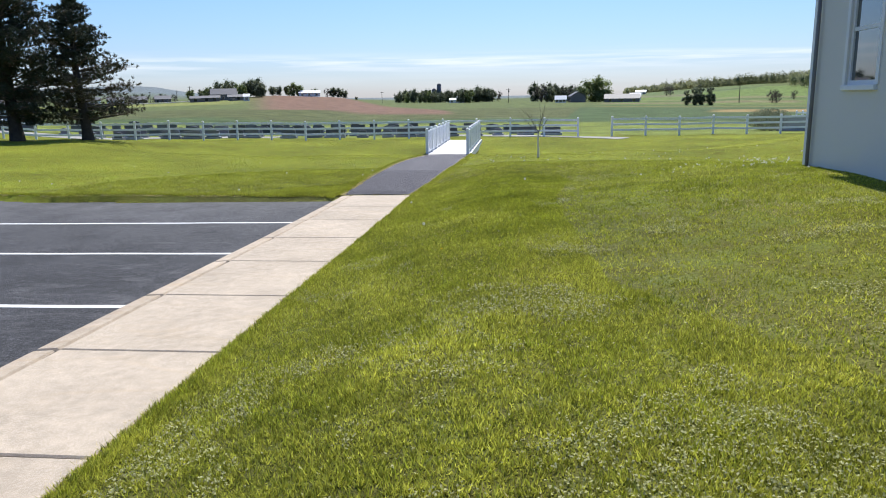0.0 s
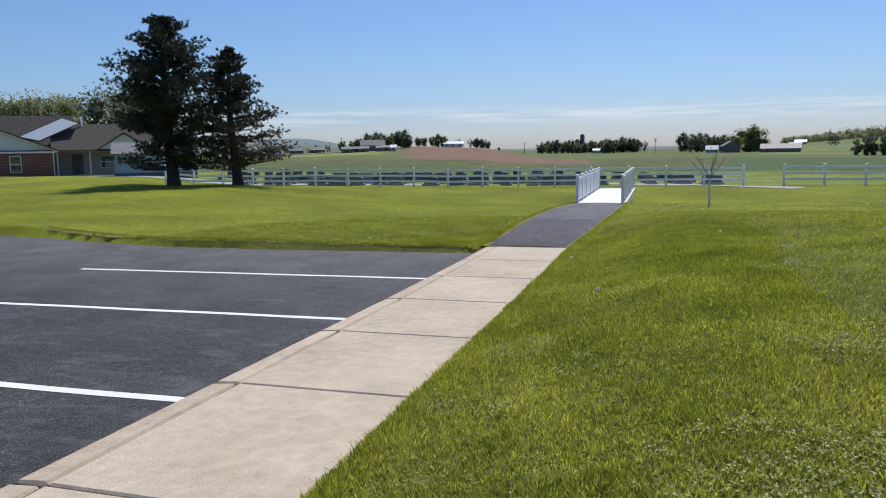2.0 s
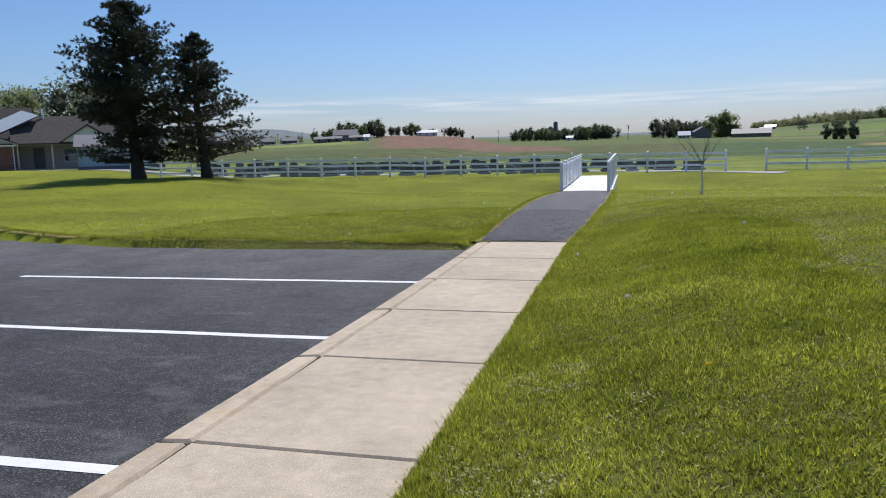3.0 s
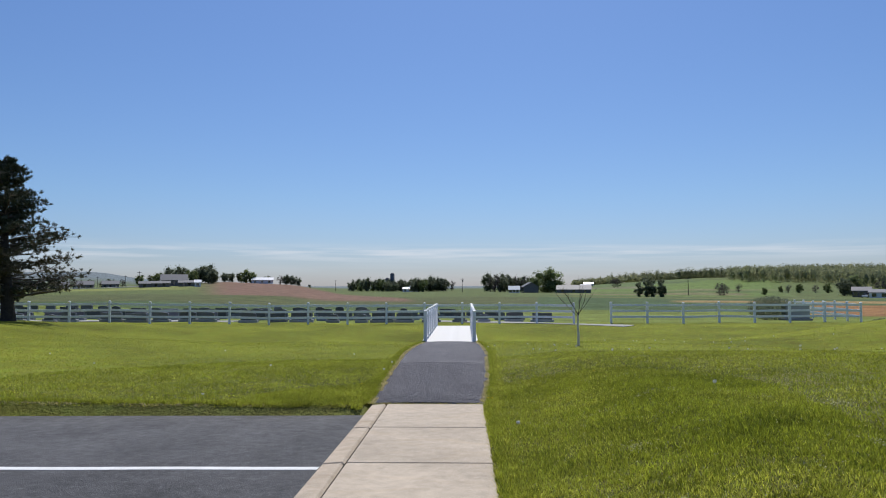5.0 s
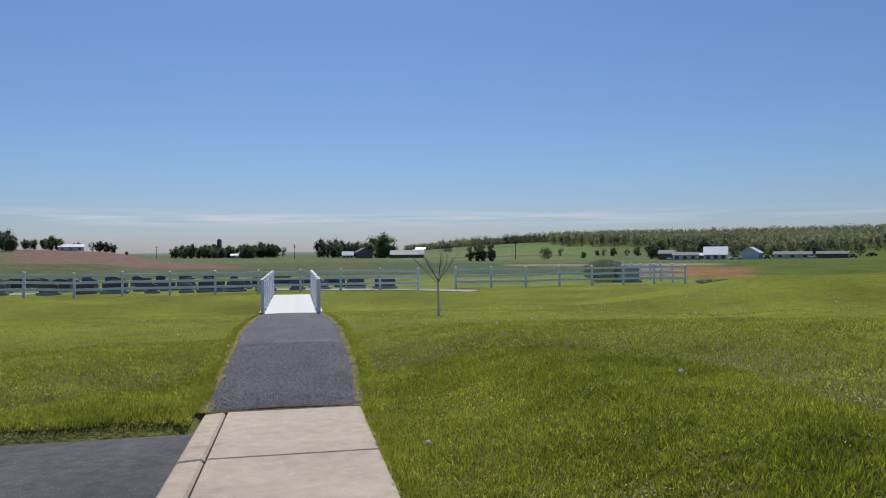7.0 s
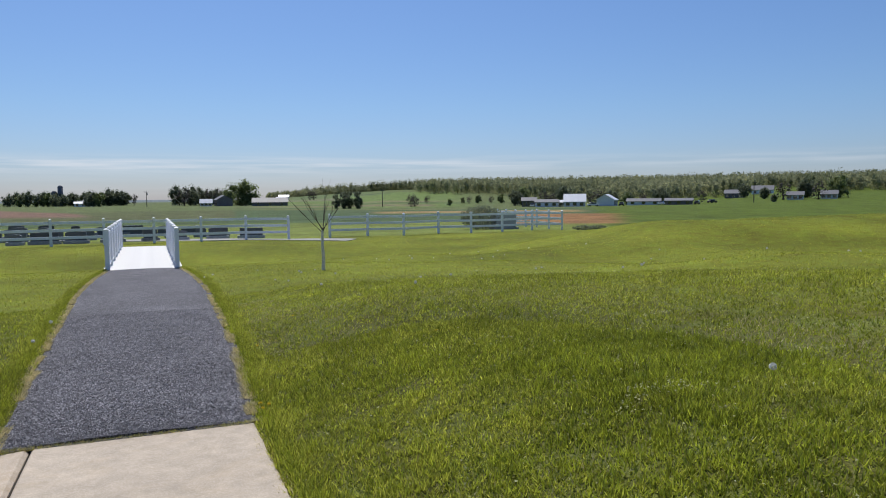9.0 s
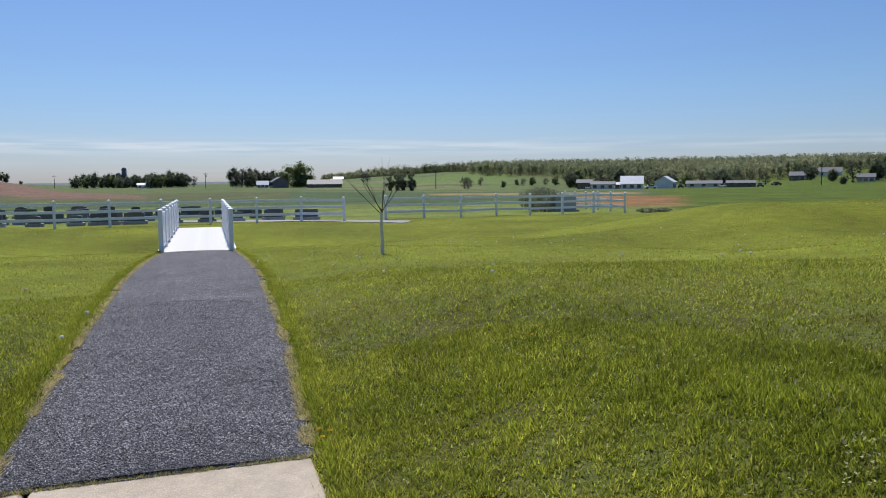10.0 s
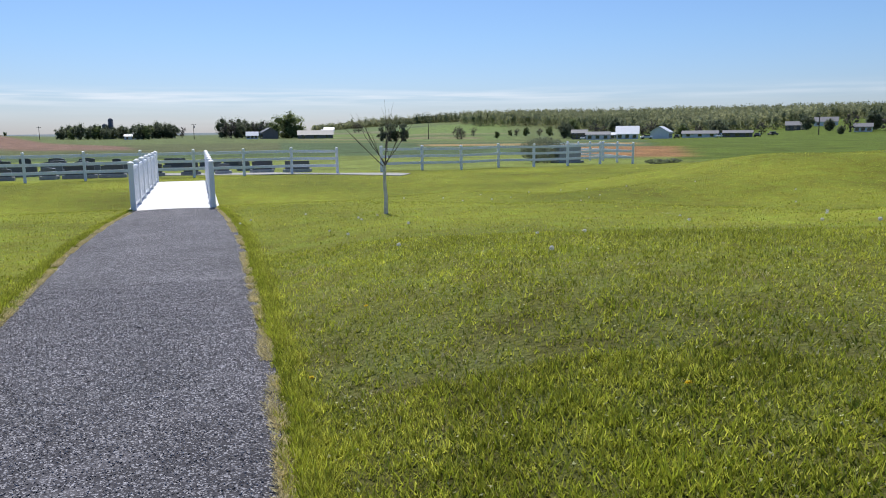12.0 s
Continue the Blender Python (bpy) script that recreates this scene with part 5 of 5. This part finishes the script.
grass("grass", 2500000, -3.2, 7.6, -16, 3.5, 0.0, 3.6, 0.042, 0.0095, 31)
grass("grass", 1250000, -9, 12.0, -16, 9.0, 3.6, 9.0, 0.036, 0.0115, 32)
grass("grass", 800000, -32, 32.0, -16, 36.0, 9.0, 42.0, 0.030, 0.016, 33)


def bleached(x, y):
    """Low weedy patches, commonest on the near part of the lawn."""
    f = patchy(x, y, 0.75, 95) + 0.5 * patchy(x, y, 0.2, 96) + 0.25 * patchy(x, y, 3.0, 97)
    return smooth01((f - np.interp(y, [-16, -9, -3, 8], [1.0, 1.1, 1.34, 1.42])) / 0.2)


def clover(seed, n):
    """Small broad pale leaves, in patches among the grass."""
    r = np.random.RandomState(seed)
    x, y = r.uniform(1.45, 9.0, n), r.uniform(-15.5, 9, n)
    keep = lawn_ok(x, y) & (r.rand(n) < 0.02 + 0.75 * bleached(x, y))
    x, y = x[keep], y[keep]
    k = len(x)
    p = np.stack([x, y, sheet_z(x, y) + r.uniform(0.012, 0.04, k)], 1)
    a = r.uniform(0, 2 * np.pi, k)
    tris = []
    for turn in (0.0, 0.95):
        s = r.uniform(0.008, 0.016, k)
        u = np.stack([np.cos(a + turn) * s, np.sin(a + turn) * s, r.normal(size=k) * 0.005], 1)
        v = np.stack([np.cos(a + turn + 0.95) * s, np.sin(a + turn + 0.95) * s, r.normal(size=k) * 0.005], 1)
        tris.append(np.stack([p, p + u, p + v], 1))
    return tagged(soup("clover", np.concatenate(tris), M_CLOVER), "pale bleached clover and weed leaves in the lawn", "clover", kind="stuff")


clover(41, 420000)


def worn(x, y, r):
    return (patchy(x, y, 1.5, 61) + 0.35 * patchy(x, y, 0.3, 62) > 0.93) & (x > 1.4)


def edging(name, n, out, spread, length, width, seed, material, label, lean=(0.2, 0.95)):
    """Blades along the paving's edges, out metres onto the lawn."""
    r = np.random.RandomState(seed)
    y = r.uniform(-16, 18.5, n)
    side = r.rand(n)
    off = np.abs(r.normal(size=n)) * spread + out
    wob = 0.06 * (patchy(y, y * 0, 0.35, seed + 5) - 0.5)
    x = np.where(side < 0.5, edge_right(y) + off + wob, edge_left(y) - off - wob)
    x = np.where(y < 0, 1.37 + off + wob * 0.6, x)
    lot_side = (y < 0) & (side > 0.55)
    lx = -0.3 - 11.5 * r.rand(n)
    x, y = np.where(lot_side, lx, x), np.where(lot_side, lot_end(lx) + off + wob + 0.10, y)
    keep = r.rand(n) < 0.25 + 0.9 * patchy(x, y, 0.22, seed + 6)
    if material is M_DRY:
        keep &= (r.rand(n) < np.where(y < 0, 0.15, 1.0)) & (patchy(x, y, 0.16, seed + 7) > 0.33)
    x, y = x[keep], y[keep]
    k = len(x)
    z = ground_z(x, y) - np.where(x < -0.3, 0.012, 0.0)
    z = np.where((y > 0) & (y < 18.5) & (x > edge_left(y) - 0.1) & (x < edge_right(y) + 0.1), np.maximum(z, profile(y) + 0.012), z)
    tris = blades(x, y, z, length * r.uniform(0.4, 1.3, k), width, r.uniform(*lean, k), r)
    return tagged(soup(name, tris, material), label, "grass", kind="stuff")


edging("grass", 150000, 0.05, 0.08, 0.06, 0.009, 36, M_BLADE, "longer unmown grass along paving edges")
edging("grass", 60000, 0.04, 0.05, 0.07, 0.010, 38, M_LUSH, "dark rank grass tufts along paving edges")
edging("thatch", 170000, -0.05, 0.055, 0.045, 0.008, 37, M_DRY, "dry straw-coloured thatch along the path edges", (0.8, 1.0))
grass("thatch", 110000, 1.4, 10, -15, 8, 0.0, 9.0, 0.036, 0.008, 35, worn, M_DRY, "dry straw-coloured blades in worn lawn patches")


def joint_tufts(seed, n):
    """Straw and small weeds rooted in the joint between sidewalk and footpath."""
    r = np.random.RandomState(seed)
    x, y = r.uniform(-0.22, 1.4, n), r.normal(size=n) * 0.014 - 0.004
    keep = patchy(x, y * 0, 0.09, seed) > 0.4
    x, y = x[keep], y[keep]
    tris = blades(x, y, profile(y) + 0.008, r.uniform(0.012, 0.035, len(x)), 0.006, r.uniform(0.4, 1.0, len(x)), r)
    half = r.rand(len(x)) < 0.6
    tagged(soup("thatch", tris[half], M_DRY), "dry straw in the paving joint", "grass", kind="stuff")
    tagged(soup("weeds", tris[~half], M_BLADE), "small green weeds in the paving joint", "weeds", kind="stuff")


joint_tufts(44, 5000)


def loose_chips(seed, n):
    """Loose stone chips on the footpath and along its joint with the sidewalk."""
    r = np.random.RandomState(seed)
    y = np.where(r.rand(n) < 0.12, np.abs(r.normal(size=n)) * 0.05 - 0.03, 0.02 + 6.0 * r.rand(n) ** 1.3)
    x = edge_left(y) + 0.04 + (edge_right(y) - edge_left(y) - 0.08) * r.rand(n)
    f = (x - edge_left(y)) / (edge_right(y) - edge_left(y))
    s = r.uniform(0.0025, 0.006, n)
    c = np.stack([x, y, profile(y) + 0.013 + np.where(y > 0, 0.02 * np.sin(np.pi * f), 0.0) + s * 0.35], 1)
    six = np.stack([c + (np.array(o) * s[:, None] * r.uniform(0.6, 1.4, (n, 1))) for o in ((1, 0.2, 0), (-0.2, 1, 0.1), (-1, -0.1, 0), (0.1, -1, -0.1), (0.2, 0.1, 0.7), (0, 0, -0.7))], 1)
    faces = ((0, 1, 4), (1, 2, 4), (2, 3, 4), (3, 0, 4), (1, 0, 5), (2, 1, 5), (3, 2, 5), (0, 3, 5))
    verts = six.reshape(-1, 3)
    tris = (np.arange(n)[:, None, None] * 6 + np.array(faces)[None]).reshape(-1, 3)
    me = bpy.data.meshes.new("loose_chips")
    me.vertices.add(len(verts))
    me.vertices.foreach_set("co", verts.astype(np.float32).ravel())
    me.loops.add(tris.size)
    me.loops.foreach_set("vertex_index", tris.astype(np.int32).ravel())
    me.polygons.add(len(tris))
    me.polygons.foreach_set("loop_start", np.arange(0, tris.size, 3, dtype=np.int32))
    me.update()
    me.materials.append(M_STONE)
    return tagged(new("loose_chips", me), "loose grey stone chips lying on the footpath", "gravel", kind="stuff")


loose_chips(43, 16000)


# seed heads and flowers
def seed_head():
    t = thing("dandelion_clock", "white dandelion seed head standing in the grass", "flower", pose(0, 0, 0), group="dandelions in the lawn")
    bm = bmesh.new()
    tube(bm, (0, 0, -0.01), (0.004, 0.002, 0.085), 0.0025, 0.002, 5, caps=False)
    part("stalk", bm, M_BLADE, t)
    r = random.Random(2)
    tris = []
    for _ in range(90):
        v = rvec(r).normalized()
        c = Vector((0.004, 0.002, 0.095))
        s = v.cross(rvec(r)).normalized() * 0.004
        tris.append((c + v * 0.004, c + v * 0.016 + s, c + v * 0.016 - s))
    soup("puff", np.array([[tuple(v) for v in q] for q in tris]), M_PUFF, t)
    return t


clock = seed_head()
rd = random.Random(77)
first_clock = True
made = 0
for _ in range(4000):
    x, y = rd.uniform(-10, 15), rd.uniform(-7, 18)
    if not bool(lawn_ok(np.array(x), np.array(y))) or (x < 0 and rd.random() < 0.4):
        continue
    m = pose(x, y, float(sheet_z(np.array(x), np.array(y))), rd.uniform(-12, 12), rd.uniform(-12, 12), rd.uniform(0, 360)) @ Matrix.Diagonal((1.35, 1.35, rd.uniform(0.8, 1.35), 1))
    if first_clock:
        clock.matrix_basis, first_clock = m, False
    else:
        copy_thing(clock, pose(0, 0, 0)).matrix_basis = m
    made += 1
    if made >= 60:
        break

# yellow dandelions along the path
def dandelion():
    t = thing("dandelion", "yellow dandelion flower beside the stone path", "flower", pose(0, 0, 0), group="yellow dandelions")
    part("stalk", tube(bmesh.new(), (0, 0, -0.01), (0.003, 0, 0.05), 0.0025, 0.002, 5, caps=False), M_BLADE, t)
    r = random.Random(6)
    tris = []
    for _ in range(60):
        a, e = r.uniform(0, 6.283), r.uniform(0.05, 0.9)
        c = Vector((0.003, 0, 0.05))
        v = Vector((math.cos(a) * math.cos(e), math.sin(a) * math.cos(e), math.sin(e)))
        s = v.cross(Vector((0, 0, 1))).normalized() * 0.0025
        tris.append((c, c + v * 0.017 + s, c + v * 0.017 - s))
    soup("flower_head", np.array([[tuple(v) for v in q] for q in tris]), M_DANDY, t)
    return t


first_flower = dandelion()
for k, (x, y) in enumerate(((1.44, 0.16), (1.5, 0.24), (1.46, 0.3), (1.72, 2.4), (3.1, 0.9), (-0.55, 1.3), (4.0, -6.1), (2.9, -8.2), (-1.9, 1.2), (2.3, 3.6))):
    m = pose(x, y, float(sheet_z(np.array(x), np.array(y))), 8 * math.sin(k * 2.1), 9 * math.cos(k * 1.7), 40 * k)
    if k == 0:
        first_flower.matrix_basis = m
    else:
        copy_thing(first_flower, m)

# white flowers in the turf by the hall
rf = np.random.RandomState(3)
tr = []
for cx, cy, nn, sp in ((8.6, -1.5, 40, 0.3), (7.2, -1.9, 12, 0.35)):
    for _ in range(nn):
        x, y = cx + rf.normal() * sp, cy + rf.normal() * 0.25
        if x > 9.1 and y < -1.7:
            continue
        z = float(lawn_z(x, y)) + rf.uniform(0.05, 0.16)
        for _k in range(8):
            v = rf.normal(size=3) * 0.012
            w = rf.normal(size=3) * 0.012
            tr.append([(x, y, z), (x + v[0], y + v[1], z + v[2]), (x + w[0], y + w[1], z + w[2])])
tagged(soup("wild_flowers", np.array(tr), M_PUFF), "small white wild flowers in the grass by the wall", "flowers", kind="stuff")

# dark hedge and clipped bush by the fence corner
def bush(x, y, w, h, d, seed, label, material):
    r = random.Random(seed)
    t = thing("bush", label, "bush", pose(x, y, gz(x, y)))
    tris = []
    bm = bmesh.new()
    for k in range(9):
        e = Vector((r.uniform(-w, w) * 0.4, r.uniform(-d, d) * 0.4, h * r.uniform(0.5, 0.85)))
        tube(bm, (e.x * 0.3, e.y * 0.3, -0.1), e, 0.03, 0.01, 5, caps=False)
    part("stem", bm, M_TWIG, t)
    for _ in range(int(900 * w * h)):
        v = rvec(r)
        v = v.normalized() * (0.6 + 0.45 * r.random())
        p = Vector((v.x * w / 2, v.y * d / 2, h / 2 + v.z * h / 2))
        if p.z < 0.02:
            continue
        a, b = rvec(r).normalized() * 0.09, rvec(r).normalized() * 0.09
        tris.append((p, p + a, p + b))
    soup("foliage", np.array([[tuple(v) for v in q] for q in tris]), material, t)


bush(23.6, 44.0, 3.4, 1.75, 2.2, 5, "dark clipped evergreen bush behind the fence", M_LEAF_DARK)
bush(28.6, 38.2, 1.6, 0.32, 0.7, 6, "low dark weeds at the field edge", M_LEAF_DARK)
bush(30.1, 38.6, 1.4, 0.28, 0.7, 7, "low dark weeds at the field edge", M_LEAF_DARK)


# ---- paving slabs and kerb stones ----
sidewalk = thing("sidewalk", "pale worn concrete sidewalk with dark joints", "sidewalk", pose(0, 0, 0), kind="structure")
kerb = thing("kerb", "rounded concrete kerb between sidewalk and car park", "kerb", pose(0, 0, 0), kind="structure")


def paver(name, x0, x1, ya, yb, parent, material, roll=0.012, lip=0.0):
    """A cast slab with eased edges, laid on the slope between ya and yb."""
    g = 0.010
    ya, yb = ya + g, yb - g
    za, zb = float(profile(ya)) + 0.012, float(profile(yb)) + 0.012
    bm = boxes((x0, x1, 0, yb - ya, -0.32, 0.0), bevel=roll)
    for v in bm.verts:
        f = v.co.y / (yb - ya)
        v.co.z += za * (1 - f) + zb * f
        v.co.y += ya
        if lip and v.co.x < x0 + 0.03 and v.co.z > za - 0.2 - abs(zb - za):
            v.co.z -= lip
    return part(name, bm, material, parent)


for k in range(16):
    yb, ya = -1.83 * k, -1.83 * (k + 1)
    paver("slab", 0.009, 1.37, ya, yb, sidewalk, M_CONCRETE)
    paver("kerb_stone", -0.225, -0.009, ya, yb, kerb, M_KERB, roll=0.022, lip=0.012)
part("bedding", prism(bmesh.new(), [(-0.19, -29.2), (1.29, -29.2), (1.29, -0.02), (-0.19, -0.02)], -0.6, -0.55), M_JOINT, sidewalk)
for k in range(17):
    ym = -1.83 * k
    if k:
        z = float(profile(ym))
        part("joint", boxes((-0.009, 0.009, ym - 0.0, ym + 1.82, z - 0.12, z - 0.034)), M_JOINT, sidewalk)
        part("joint", boxes((-0.21, 1.35, ym - 0.007, ym + 0.007, z - 0.1, z - 0.008)), M_JOINT, sidewalk)
